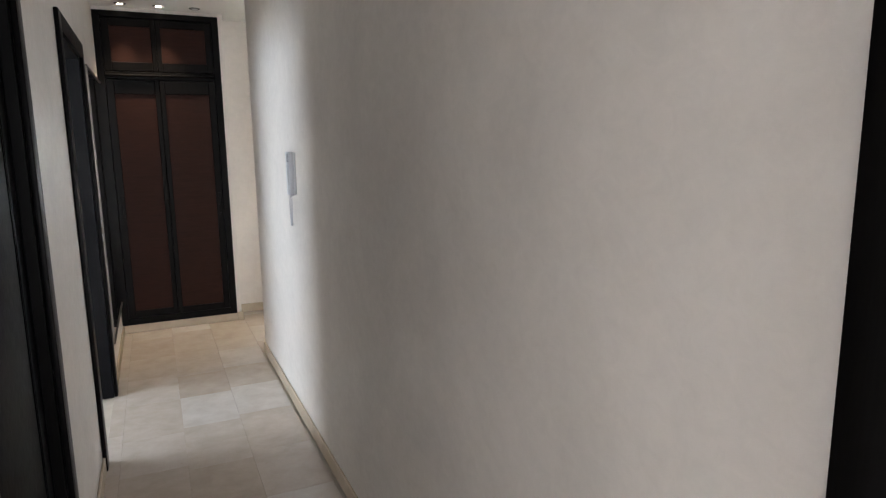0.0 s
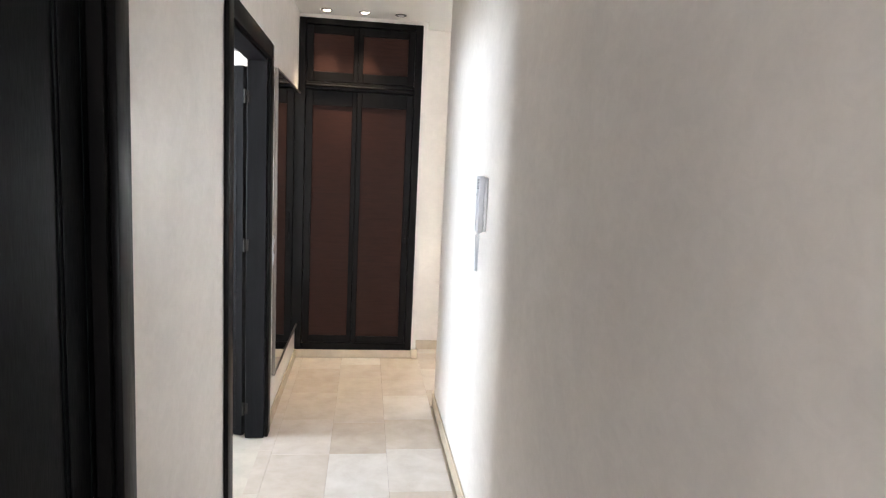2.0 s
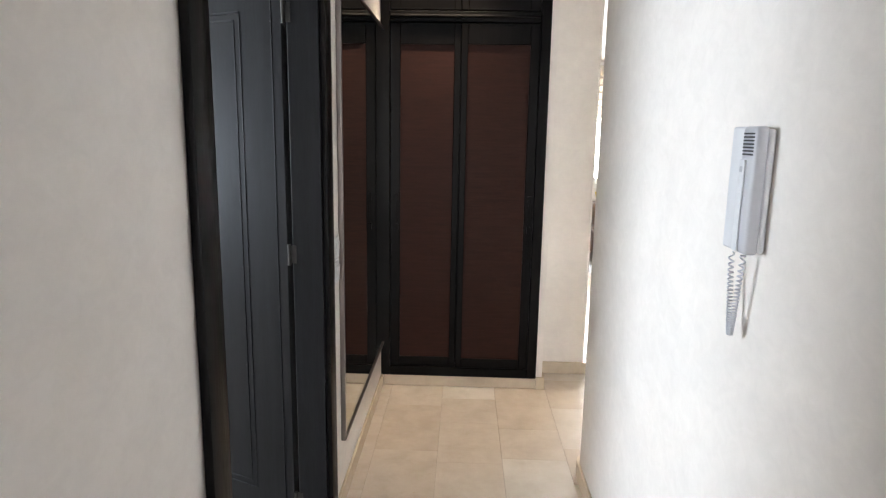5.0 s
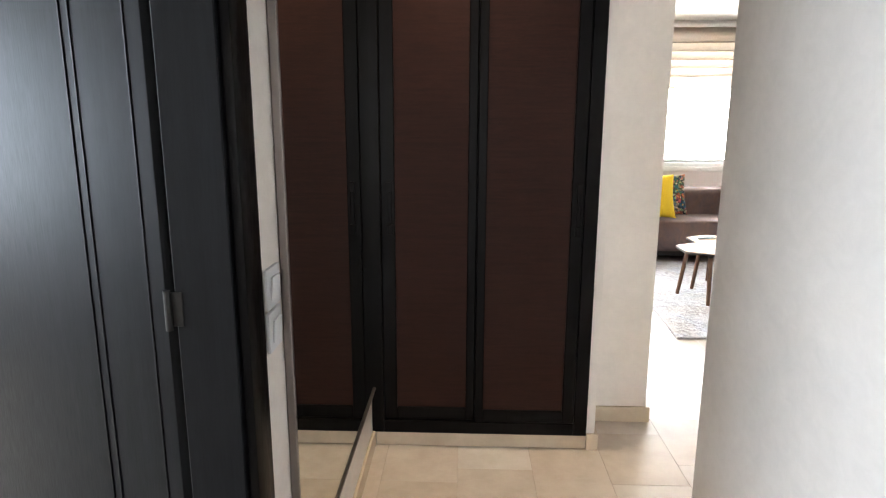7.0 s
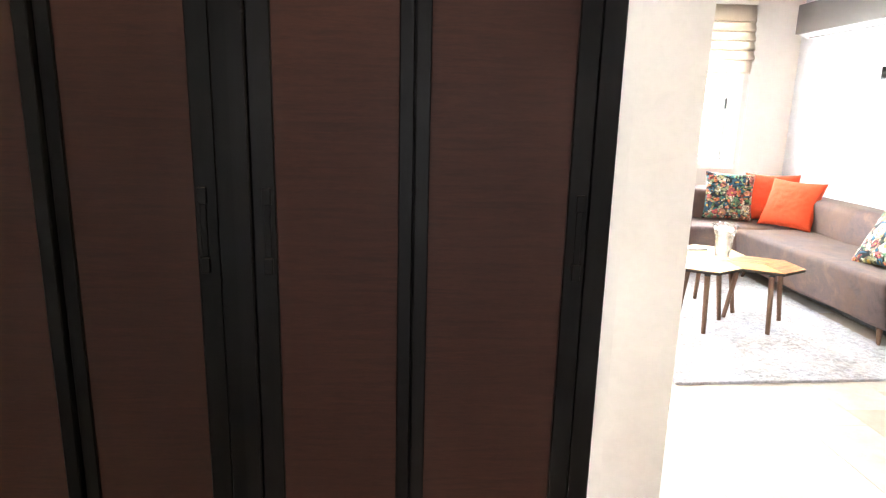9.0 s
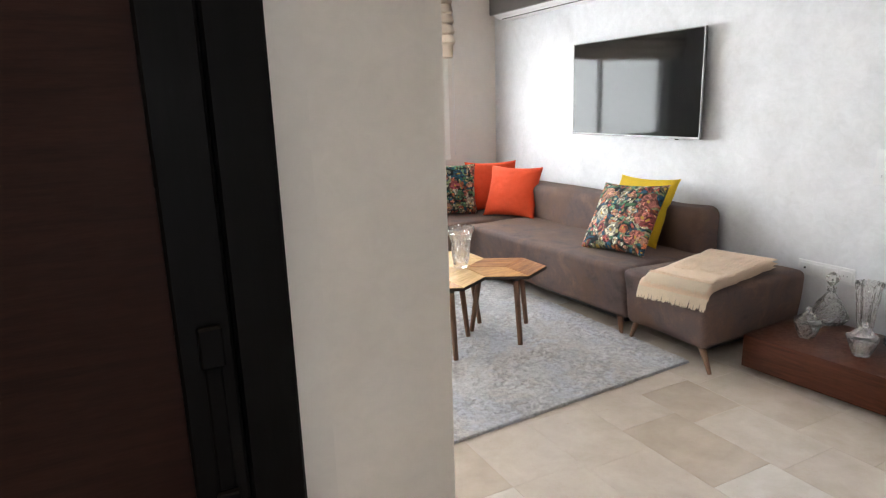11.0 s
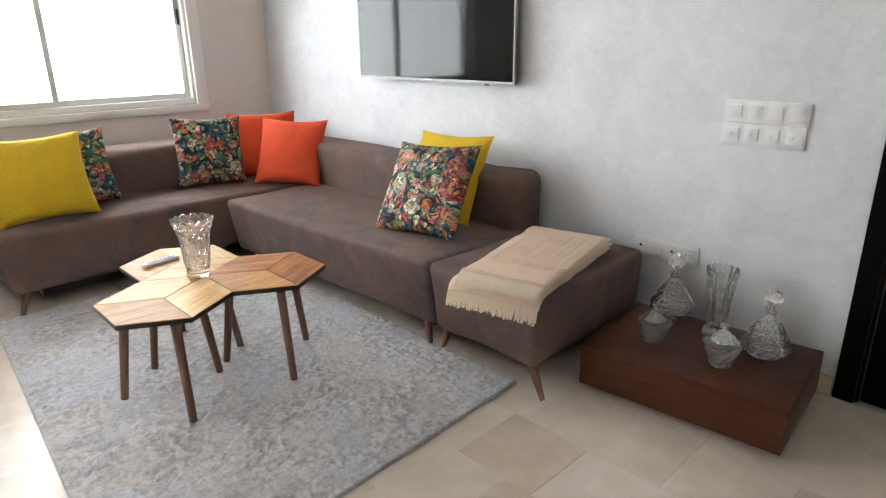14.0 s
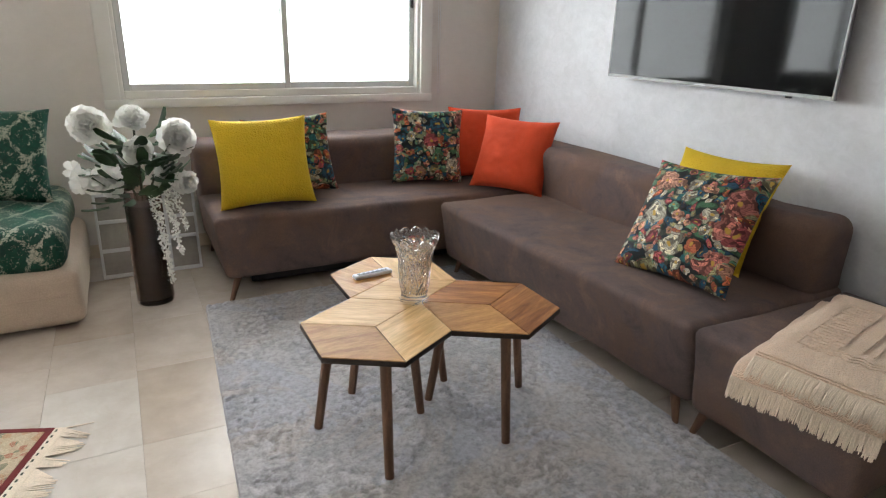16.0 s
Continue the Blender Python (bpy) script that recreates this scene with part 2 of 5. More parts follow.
def floral(name):
    """Printed flowers of many sizes, leaves and swirls crowded on a dark ground."""
    k = Mat(name, (0.1, 0.1, 0.08), 0.7)
    k.set("Specular IOR Level", 0.25)
    v = k.coord()
    info = k.node("ShaderNodeObjectInfo")
    sx = k.node("ShaderNodeSeparateXYZ", {0: v})
    v = k.node("ShaderNodeCombineXYZ", {"X": k.math("ADD", sx.outputs[0], k.math("MULTIPLY", info.outputs["Random"], 9.0)), "Y": sx.outputs[2], "Z": 0.0}).outputs[0]
    nz = k.node("ShaderNodeTexNoise", {"Vector": v, "Scale": 13.0, "Detail": 4.0})
    warp = k.node("ShaderNodeVectorMath", {0: nz.outputs["Color"], 1: (0.075, 0.075, 0.075)}, operation="MULTIPLY").outputs[0]
    warped = k.node("ShaderNodeVectorMath", {0: v, 1: warp}, operation="ADD").outputs[0]
    bits = k.node("ShaderNodeTexVoronoi", {"Vector": warped, "Scale": 85.0}, voronoi_dimensions="2D")
    bit = k.node("ShaderNodeSeparateColor", {0: bits.outputs["Color"]}).outputs[0]
    fleck = k.ramp(bit, [(0.0, (0.25,) * 3), (0.3, (0.62,) * 3), (0.6, (0.95,) * 3), (0.85, (1.45, 1.4, 1.3))], "CONSTANT")
    leaf = k.node("ShaderNodeTexVoronoi", {"Vector": k.node("ShaderNodeMapping", {"Vector": warped, "Scale": (1.0, 2.4, 1.0), "Rotation": (0, 0, 0.8)}).outputs[0], "Scale": 15.0}, voronoi_dimensions="2D")
    ls = k.node("ShaderNodeSeparateColor", {0: leaf.outputs["Color"]})
    lcol = k.ramp(ls.outputs[0], [(0.0, (0.008, 0.012, 0.016)), (0.1, (0.07, 0.17, 0.09)), (0.32, (0.02, 0.13, 0.14)), (0.5, (0.24, 0.28, 0.15)), (0.64, (0.012, 0.014, 0.016)), (0.74, (0.4, 0.38, 0.27)), (0.88, (0.02, 0.08, 0.14))], "CONSTANT")
    rib = k.math("SINE", k.math("MULTIPLY", leaf.outputs["Distance"], 48.0))
    lcol = k.mix(k.ramp(rib, [(0.5, (0, 0, 0)), (0.8, (0.5,) * 3)]), lcol, (0.01, 0.014, 0.014))
    col = k.mix(k.ramp(leaf.outputs["Distance"], [(0.34, (0, 0, 0)), (0.55, (0.9,) * 3)]), lcol, (0.008, 0.01, 0.012))

    def blossoms(under, scale, share, rings, lo, hi, seedshift):
        at = k.node("ShaderNodeVectorMath", {0: warped, 1: (seedshift, seedshift, seedshift)}, operation="ADD").outputs[0]
        vor = k.node("ShaderNodeTexVoronoi", {"Vector": at, "Scale": scale, "Randomness": 0.9}, voronoi_dimensions="2D")
        d = vor.outputs["Distance"]
        sep = k.node("ShaderNodeSeparateColor", {0: vor.outputs["Color"]})
        hue = k.ramp(sep.outputs[0], [(0.0, (0.55, 0.15, 0.07)), (0.12, (0.42, 0.09, 0.1)), (0.22, (0.62, 0.32, 0.22)), (0.34, (0.62, 0.6, 0.47)), (0.5, (0.012, 0.1, 0.17)), (0.62, (0.3, 0.3, 0.16)), (0.74, (0.14, 0.32, 0.2)), (0.9, (0.5, 0.18, 0.15))], "CONSTANT")
        pet = k.mix(1.0, hue, fleck, "MULTIPLY")
        ring = k.math("SINE", k.math("ADD", k.math("MULTIPLY", d, rings), k.math("MULTIPLY", bit, 2.5)))
        pet = k.mix(k.ramp(ring, [(0.4, (0, 0, 0)), (0.85, (0.65,) * 3)]), pet, (0.09, 0.025, 0.02))
        pet = k.mix(k.ramp(d, [(0.07, (0.9,) * 3), (0.1, (0, 0, 0))]), pet, (0.5, 0.3, 0.05))
        mask = k.math("MULTIPLY", k.ramp(k.math("ADD", d, k.math("MULTIPLY", bit, 0.12)), [(lo, (1, 1, 1)), (hi, (0, 0, 0))]), k.math("GREATER_THAN", sep.outputs[1], share))
        return k.mix(mask, under, pet)

    col = blossoms(col, 36.0, 0.25, 42.0, 0.5, 0.56, 0.0)
    col = blossoms(col, 17.0, 0.42, 60.0, 0.44, 0.48, 3.1)
    col = blossoms(col, 8.5, 0.58, 95.0, 0.44, 0.48, 7.7)
    k.base(col).bump(k.noise(v, 260, 2), 0.25, 0.001)
    return k.m


M_FLORAL = floral("floral_print")


def damask(name):
    """Emerald damask: medallions in an ogee net on silver-beige."""
    k = Mat(name, (0.02, 0.14, 0.09), 0.6)
    k.set("Specular IOR Level", 0.25)
    v = k.coord()
    sep = k.node("ShaderNodeSeparateXYZ", {0: v})
    n = k.noise(v, 30, 4, 0.7, 1.5)
    x = k.math("MULTIPLY", k.math("ADD", sep.outputs[0], k.math("MULTIPLY", k.math("SUBTRACT", n, 0.5), 0.11)), 40.0)
    y = k.math("MULTIPLY", k.math("ADD", k.math("ADD", sep.outputs[1], sep.outputs[2]), k.math("MULTIPLY", k.math("SUBTRACT", n, 0.5), 0.12)), 25.0)
    motif = k.noise(v, 62, 3, 0.6, 1.6)
    ogee = k.math("ABSOLUTE", k.math("ADD", k.math("COSINE", x), k.math("COSINE", y)))
    net = k.math("SUBTRACT", k.math("MULTIPLY", k.math("SUBTRACT", motif, 0.5), 2.4), ogee)
    heart = k.math("SUBTRACT", k.math("MULTIPLY", motif, 3.0), k.math("MULTIPLY", k.math("ABSOLUTE", k.math("SUBTRACT", ogee, 1.55)), 3.0))
    lines = k.math("MAXIMUM", k.math("GREATER_THAN", net, -0.24), k.math("GREATER_THAN", heart, 1.5))
    swirl = k.noise(v, 36, 3, 0.55, 1.8)
    cut = k.math("LESS_THAN", k.math("ABSOLUTE", k.math("SUBTRACT", swirl, 0.5)), 0.018)
    lines = k.math("MULTIPLY", lines, k.math("SUBTRACT", 1.0, cut))
    green = k.ramp(n, [(0.3, (0.003, 0.027, 0.017)), (0.7, (0.008, 0.075, 0.048))])
    k.base(k.mix(lines, green, (0.4, 0.39, 0.31))).rough(k.ramp(lines, [(0, (0.42,) * 3), (1, (0.65,) * 3)]))
    k.bump(k.math("SUBTRACT", motif, lines), 0.3, 0.0015)
    return k.m


M_DAMASK = damask("green_damask")


def rug_mat():
    k = Mat("grey_rug_pile", (0.36, 0.35, 0.35), 0.95)
    k.set("Sheen Weight", 0.3)
    v = k.coord()
    big = k.noise(v, 1.9, 8, 0.72, 1.4)
    mid = k.noise(v, 4.5, 8, 0.74, 1.2)
    blue = k.noise(v, 2.6, 6, 0.68, 0.8)
    fine = k.noise(v, 56, 6, 0.76)
    grey = k.ramp(mid, [(0.36, (0.35, 0.34, 0.355)), (0.47, (0.42, 0.41, 0.425)), (0.5, (0.48, 0.465, 0.475)), (0.66, (0.53, 0.51, 0.515))])
    col = k.mix(k.ramp(big, [(0.5, (0, 0, 0)), (0.53, (0.65,) * 3)]), grey, (0.445, 0.4, 0.375))
    col = k.mix(k.ramp(blue, [(0.525, (0, 0, 0)), (0.56, (0.6,) * 3)]), col, (0.43, 0.445, 0.51))
    col = k.mix(1.0, col, k.ramp(fine, [(0.37, (0.68,) * 3), (0.5, (0.97,) * 3), (0.62, (1.12,) * 3)]), "MULTIPLY")
    # shade between tufts put into the colour: low points darker, tips lighter
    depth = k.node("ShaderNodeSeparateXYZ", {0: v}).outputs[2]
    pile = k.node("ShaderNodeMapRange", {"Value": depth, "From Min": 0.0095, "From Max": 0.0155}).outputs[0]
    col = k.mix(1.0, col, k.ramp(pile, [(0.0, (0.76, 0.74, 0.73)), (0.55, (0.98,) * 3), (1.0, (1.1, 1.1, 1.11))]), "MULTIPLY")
    k.base(col).bump(fine, 0.8, 0.008)
    return k.m


M_RUG = rug_mat()


def persian(name):
    k = Mat(name, (0.5, 0.4, 0.28), 0.95)
    v = k.coord()
    vor = k.node("ShaderNodeTexVoronoi", {"Vector": v, "Scale": 44.0})
    sep = k.node("ShaderNodeSeparateColor", {0: vor.outputs["Color"]})
    pat = k.ramp(sep.outputs[0], [(0.0, (0.55, 0.43, 0.29)), (0.35, (0.42, 0.16, 0.1)), (0.5, (0.6, 0.5, 0.35)), (0.7, (0.2, 0.22, 0.14)), (0.85, (0.5, 0.3, 0.17))], "CONSTANT")
    ring = k.math("SINE", k.math("MULTIPLY", vor.outputs["Distance"], 60.0))
    col = k.mix(k.ramp(ring, [(0.4, (0, 0, 0)), (0.6, (0.8,) * 3)]), pat, (0.58, 0.46, 0.32))
    k.base(k.mix(1.0, col, k.ramp(k.noise(v, 200, 2), [(0.3, (0.75,) * 3), (0.7, (1.05,) * 3)]), "MULTIPLY")).bump(k.noise(v, 200, 2), 0.5, 0.003)
    return k.m


M_PERSIAN = persian("persian_pile")
M_REDWOOL = Mat("dark_red_wool", (0.2, 0.025, 0.025), 0.95).mottle(0.15, 8, 200, 0.4).m
M_WHITEPL = Mat("white_plastic", (0.68, 0.68, 0.695), 0.35).mottle(0.02, 4, 90, 0.03).m
M_GREYPL = Mat("grey_plastic", (0.5, 0.5, 0.53), 0.4).mottle(0.03, 5, 120, 0.05).m
M_PVC = Mat("white_window_frame", (0.76, 0.74, 0.7), 0.35).mottle(0.03, 2, 70, 0.04).m
M_ALU = Mat("window_aluminium", (0.6, 0.6, 0.59), 0.4, 0.3).mottle(0.03, 2, 90, 0.03).m
M_CHROME = Mat("chrome", (0.55, 0.54, 0.52), 0.18, 1.0).mottle(0.03, 10, 90, 0.02).m
M_BRASS = Mat("worn_brass", (0.13, 0.1, 0.065), 0.33, 1.0).mottle(0.2, 30, 120, 0.1).m
M_SILVER = Mat("silver_bezel", (0.25, 0.247, 0.243), 0.5, 1.0).mottle(0.03, 8, 90, 0.02).m
M_ACDARK = Mat("dark_grey_panel", (0.075, 0.065, 0.06), 0.35).mottle(0.05, 3, 60, 0.03).m
M_DARKSTEEL = Mat("dark_steel", (0.045, 0.043, 0.04), 0.5, 0.8).mottle(0.2, 20, 90, 0.05).m
M_BLACK = Mat("black_plastic", (0.012, 0.012, 0.013), 0.4).mottle(0.1, 6, 90, 0.04).m
M_SCREEN = Mat("screen_glass", (0.006, 0.006, 0.007), 0.06).mottle(0.1, 2, 60, 0).m
M_SCREEN.node_tree.nodes["Principled BSDF"].inputs["Specular IOR Level"].default_value = 0.24
M_MIRROR = Mat("mirror_silver", (0.74, 0.76, 0.73), 0.01, 1.0).m
M_ALUEDGE = Mat("brushed_edge", (0.25, 0.22, 0.2), 0.35, 1.0).mottle(0.1, 20, 100, 0.05, 0.001, (1, 1, 0.1)).m
M_PETAL = Mat("white_petal", (0.95, 0.94, 0.91), 0.65).mottle(0.03, 12, 90, 0.1).m
veil(M_PETAL, (0.95, 0.94, 0.9), 0.3)
M_LEAF = Mat("artificial_leaf", (0.035, 0.085, 0.03), 0.45).mottle(0.25, 14, 80, 0.2).m
M_STEM = Mat("dark_stem", (0.045, 0.05, 0.025), 0.6).mottle(0.2, 14, 80, 0.2).m
M_FOAMDARK = Mat("dark_vase_filling", (0.05, 0.028, 0.022), 0.7).mottle(0.4, 9, 60, 0.3).m
M_PHOTO = Mat("faded_print", (0.36, 0.33, 0.3), 0.5).mottle(0.12, 5, 40, 0.02).m
M_LAMPGLOW = Mat("lamp_glow", (1.0, 0.9, 0.75), 0.4).set("Emission Color", (1.0, 0.88, 0.7, 1)).set("Emission Strength", 12.0).m
M_BACKDROP = Mat("bright_sky_haze", (0.9, 0.93, 0.96), 1.0).set("Emission Color", (0.95, 0.98, 1.0, 1)).set("Emission Strength", 3.2).m


def glass(name, color, rough, ior):
    k = Mat(name, color, rough)
    k.set("Transmission Weight", 1.0).set("IOR", ior)
    return k.m


M_CRYSTAL = glass("cut_crystal", (1.0, 1.0, 1.0), 0.02, 1.52)
M_CRYSTAL.node_tree.nodes["Principled BSDF"].inputs["Transmission Weight"].default_value = 0.94
M_SMOKED = glass("smoked_glass", (0.62, 0.5, 0.45), 0.02, 1.45)
M_PANE = glass("window_pane", (0.98, 1.0, 0.99), 0.0, 1.02)

# ---- mesh tools ----
def finish(name, bm, material, parent=None, smooth=True, angle=35):
    me = bpy.data.meshes.new(name)
    bmesh.ops.recalc_face_normals(bm, faces=bm.faces)
    bm.to_mesh(me)
    bm.free()
    for m in material if isinstance(material, (list, tuple)) else [material]:
        me.materials.append(m)
    if smooth:
        me.shade_smooth()
        me.set_sharp_from_angle(angle=radians(angle))
    ob = new(name, me)
    ob.parent = parent
    return ob


def part(name, bm, material, parent, label="", smooth=True, angle=35):
    return tagged(finish(name, bm, material, parent, smooth, angle), label)


def thing(name, label, category, m=None, group=""):
    ob = new(name)
    ob.empty_display_size = 0.1
    ob.matrix_basis = m if m is not None else Matrix()
    return tagged(ob, label, category, group)


def structure(name, bm, material, label="", smooth=False):
    return tagged(finish(name, bm, material, None, smooth), label, "", "", "structure")


def box(bm, x0, x1, y0, y1, z0, z1, bevel=0.0, seg=2):
    made = bmesh.ops.create_cube(bm, size=1, matrix=Matrix.Translation(((x0 + x1) / 2, (y0 + y1) / 2, (z0 + z1) / 2)) @ Matrix.Diagonal((x1 - x0, y1 - y0, z1 - z0, 1)))
    if bevel:
        edges = list({e for v in made["verts"] for e in v.link_edges})
        bmesh.ops.bevel(bm, geom=edges, offset=bevel, segments=seg, affect="EDGES", profile=0.5)
    return bm


def boxes(rows, bevel=0.0, seg=1):
    bm = bmesh.new()
    for r in rows:
        box(bm, *r, bevel=bevel, seg=seg)
    return bm


def tube(points, radius, sides=8, r_end=None, cap=True):
    """A round bar along points, tapering from radius to r_end."""
    bm = bmesh.new()
    pts = [Vector(p) for p in points]
    rings = []
    for i, p in enumerate(pts):
        d = (pts[min(i + 1, len(pts) - 1)] - pts[max(i - 1, 0)]).normalized()
        a = d.orthogonal().normalized() if i == 0 else (a - d * a.dot(d)).normalized()
        b = d.cross(a)
        r = radius + ((r_end if r_end is not None else radius) - radius) * i / max(1, len(pts) - 1)
        rings.append([bm.verts.new(p + (a * math.cos(t) + b * math.sin(t)) * r) for t in (2 * math.pi * k / sides for k in range(sides))])
    for r0, r1 in zip(rings, rings[1:]):
        for k in range(sides):
            bm.faces.new((r0[k], r0[(k + 1) % sides], r1[(k + 1) % sides], r1[k]))
    if cap:
        bm.faces.new(rings[0][::-1])
        bm.faces.new(rings[-1])
    return bm


def lathe(profile, sides=24, twist=0.0, flute=0.0, flutes=8, phase=0.0):
    """A body turned round z from (radius, height) pairs; flutes cut the rim into facets."""
    bm = bmesh.new()
    rings = []
    for j, (r, z) in enumerate(profile):
        ring = []
        for k in range(sides):
            t = 2 * math.pi * k / sides + twist * j + phase
            ring.append(bm.verts.new((r * (1 + flute * math.cos(flutes * t)) * math.cos(t), r * (1 + flute * math.cos(flutes * t)) * math.sin(t), z)))
        rings.append(ring)
    for r0, r1 in zip(rings, rings[1:]):
        for k in range(sides):
            bm.faces.new((r0[k], r0[(k + 1) % sides], r1[(k + 1) % sides], r1[k]))
    bm.faces.new(rings[0][::-1])
    bm.faces.new(rings[-1])
    return bm


def prism(outline, z0, z1, bevel=0.0):
    bm = bmesh.new()
    low = [bm.verts.new((x, y, z0)) for x, y in outline]
    high = [bm.verts.new((x, y, z1)) for x, y in outline]
    n = len(outline)
    for k in range(n):
        bm.faces.new((low[k], low[(k + 1) % n], high[(k + 1) % n], high[k]))
    bm.faces.new(low[::-1])
    bm.faces.new(high)
    if bevel:
        bmesh.ops.bevel(bm, geom=bm.edges[:], offset=bevel, segments=1, affect="EDGES")
    return bm


def soft_box(x0, x1, y0, y1, z0, z1, radius, seg=4, cuts=6, lump=0.006, seed=0):
    """An upholstered block: rounded edges and slightly uneven faces."""
    bm = bmesh.new()
    box(bm, x0, x1, y0, y1, z0, z1, radius, seg)
    bmesh.ops.subdivide_edges(bm, edges=[e for e in bm.edges if e.calc_length() > 0.12], cuts=cuts, use_grid_fill=True)
    bm.normal_update()
    for v in bm.verts:
        v.co += v.normal * lump * noise.noise(v.co * 4.5 + Vector((seed, 0, 0)))
    return bm


def cushion_mesh(w, h, t, seed=0, n=18, ear=0.06):
    """A scatter cushion standing in the xz plane, base at z = 0: drawn-out corners, fat middle, creased edges."""
    bm = bmesh.new()
    grid = {}
    for side in (-1, 1):
        for i in range(n + 1):
            for j in range(n + 1):
                u, v = 2 * i / n - 1, 2 * j / n - 1
                rim = i in (0, n) or j in (0, n)
                if rim and side == 1:
                    grid[side, i, j] = grid[-1, i, j]
                    continue
                x = u * w / 2 * (1 - ear * (1 - v * v))
                z = v * h / 2 * (1 - ear * (1 - u * u))
                fat = (max(0, 1 - u * u) * max(0, 1 - v * v)) ** 0.42
                crease = 0.007 * noise.noise(Vector((u * 2 + seed, v * 2, side))) + 0.005 * noise.noise(Vector((u * 7, v * 7, seed)))
                near = max(0.0, 1 - 4 * min(1 - abs(u), 1 - abs(v)))
                along = v if abs(u) > abs(v) else u
                pucker = 0.006 * near * noise.noise(Vector((along * 13, seed * 3.7, side * 2 + (u > 0) + 3 * (v > 0))))
                y = side * (t / 2 * fat + crease * fat + pucker * (0.0 if rim else 1.0))
                grid[side, i, j] = bm.verts.new((x, y, z + h / 2))
    for side in (-1, 1):
        for i in range(n):
            for j in range(n):
                q = [grid[side, a, b] for a, b in ((i, j), (i + 1, j), (i + 1, j + 1), (i, j + 1))]
                bm.faces.new(q if side < 0 else q[::-1])
    return bm

# ---- structure ----
H, HL, T = 2.6, 2.4, 0.16  # corridor ceiling, living room ceiling, wall thickness
structure("floor", boxes([(-3.5, 6.0, -4.7, 10.3, -0.15, -0.008)]), M_GROUT, "beige marble tiled floor")
floor = bpy.data.objects["floor"]

# corridor's west wall, with two door openings (door leaves set in them)
structure("wall_west", boxes([(-T, 0, -1.7, 1.085, 0, H), (-T, 0, 1.925, 3.045, 0, H), (-0.1, 0, 3.965, 4.08, 0, H), (-T, 0, 4.08, 6.1, 0, H), (-T, 0, 1.085, 1.925, 2.06, H), (-T, 0, 3.045, 3.965, 2.06, H)]), M_CORRIDOR, "cream plastered corridor wall")
# corridor's east wall, with a doorway near its start and a rounded end
bm = boxes([(1.0, 1.0 + T, -1.7, -0.77, 0, H), (1.0, 1.0 + T, -0.77, 0.09, 2.06, H), (1.0, 1.0 + T, 0.09, 4.45, 0, H)])
arc = [(1.0 + 0.11 * (1 - math.cos(a)), 4.45 + 0.11 * math.sin(a)) for a in (radians(9 * k) for k in range(11))]
body = prism([(1.0, 4.45), *arc[1:], (1.0 + T, 4.56), (1.0 + T, 4.45)], 0, H)
tmp = bpy.data.meshes.new("tmp")
body.to_mesh(tmp)
bm.from_mesh(tmp)
bpy.data.meshes.remove(tmp)
body.free()
tagged(finish("wall_east", bm, M_CORRIDOR, None, True, 30), "cream plastered wall with a rounded end", "", "", "structure")
structure("wall_hall", boxes([(1.0 + T, 4.0, 4.40, 4.56, 0, H)]), M_CORRIDOR, "cream plastered hall wall")
structure("wall_end", boxes([(-T, 0.08, -1.86, -1.7, 0, H), (0.92, 1.0 + T, -1.86, -1.7, 0, H), (0.08, 0.92, -1.86, -1.7, 2.06, H)]), M_CORRIDOR, "cream plastered wall behind the start")
# wardrobe niche, its cheek and the pilaster
structure("wall_niche", boxes([(-T, 0.95, 6.02, 6.12, 0, H), (0.913, 0.95, 5.425, 6.02, 0, H), (0.0, 0.913, 5.425, 6.02, 2.575, H)]), M_CORRIDOR, "cream plastered wardrobe niche")
pil = bmesh.new()
box(pil, 0.95, 1.243, 5.69, 6.12, 0, H)
bmesh.ops.bevel(pil, geom=[e for e in pil.edges if abs(e.verts[0].co.z - e.verts[1].co.z) > 1], offset=0.012, segments=3, affect="EDGES")
tagged(finish("wall_pilaster", pil, M_CORRIDOR, None, True, 40), "cream plastered pilaster beside the wardrobe", "", "", "structure")
# living room
structure("wall_tv", boxes([(4.0, 4.0 + T, 5.945, 10.12, 0, H), (4.0, 4.0 + T, 4.25, 5.085, 0, H), (4.0, 4.0 + T, 5.085, 5.945, 2.1, H)]), M_TVWALL, "grey trowelled stucco wall")
structure("wall_window", boxes([(-1.76, -0.75, 9.95, 10.12, 0, H), (0.85, 1.62, 9.95, 10.12, 0, H), (3.445, 4.0, 9.95, 10.12, 0, H), (-0.75, 0.85, 9.95, 10.12, 0, 0.92), (-0.75, 0.85, 9.95, 10.12, 2.2, H), (1.62, 3.445, 9.95, 10.12, 0, 0.875), (1.62, 3.445, 9.95, 10.12, 2.2, H)]), M_WINWALL, "beige plastered window wall")
structure("wall_living_west", boxes([(-1.76, -1.6, 6.12, 9.95, 0, H), (-1.76, -T, 6.02, 6.12, 0, H)]), M_WINWALL, "beige plastered living room wall")
structure("ceiling", boxes([(-T, 1.0 + T, -1.86, 4.48, H, H + 0.1), (-T, 4.0 + T, 4.48, 5.9, H, H + 0.1), (-T, 1.235, 5.9, 6.12, H, H + 0.1)]), M_CEIL, "white painted corridor ceiling")
structure("ceiling_living", boxes([(1.235, 4.0, 5.9, 6.12, HL, H + 0.08), (-1.6, 4.0, 6.12, 9.95, HL, H + 0.08)]), M_CEIL, "white painted living room ceiling")

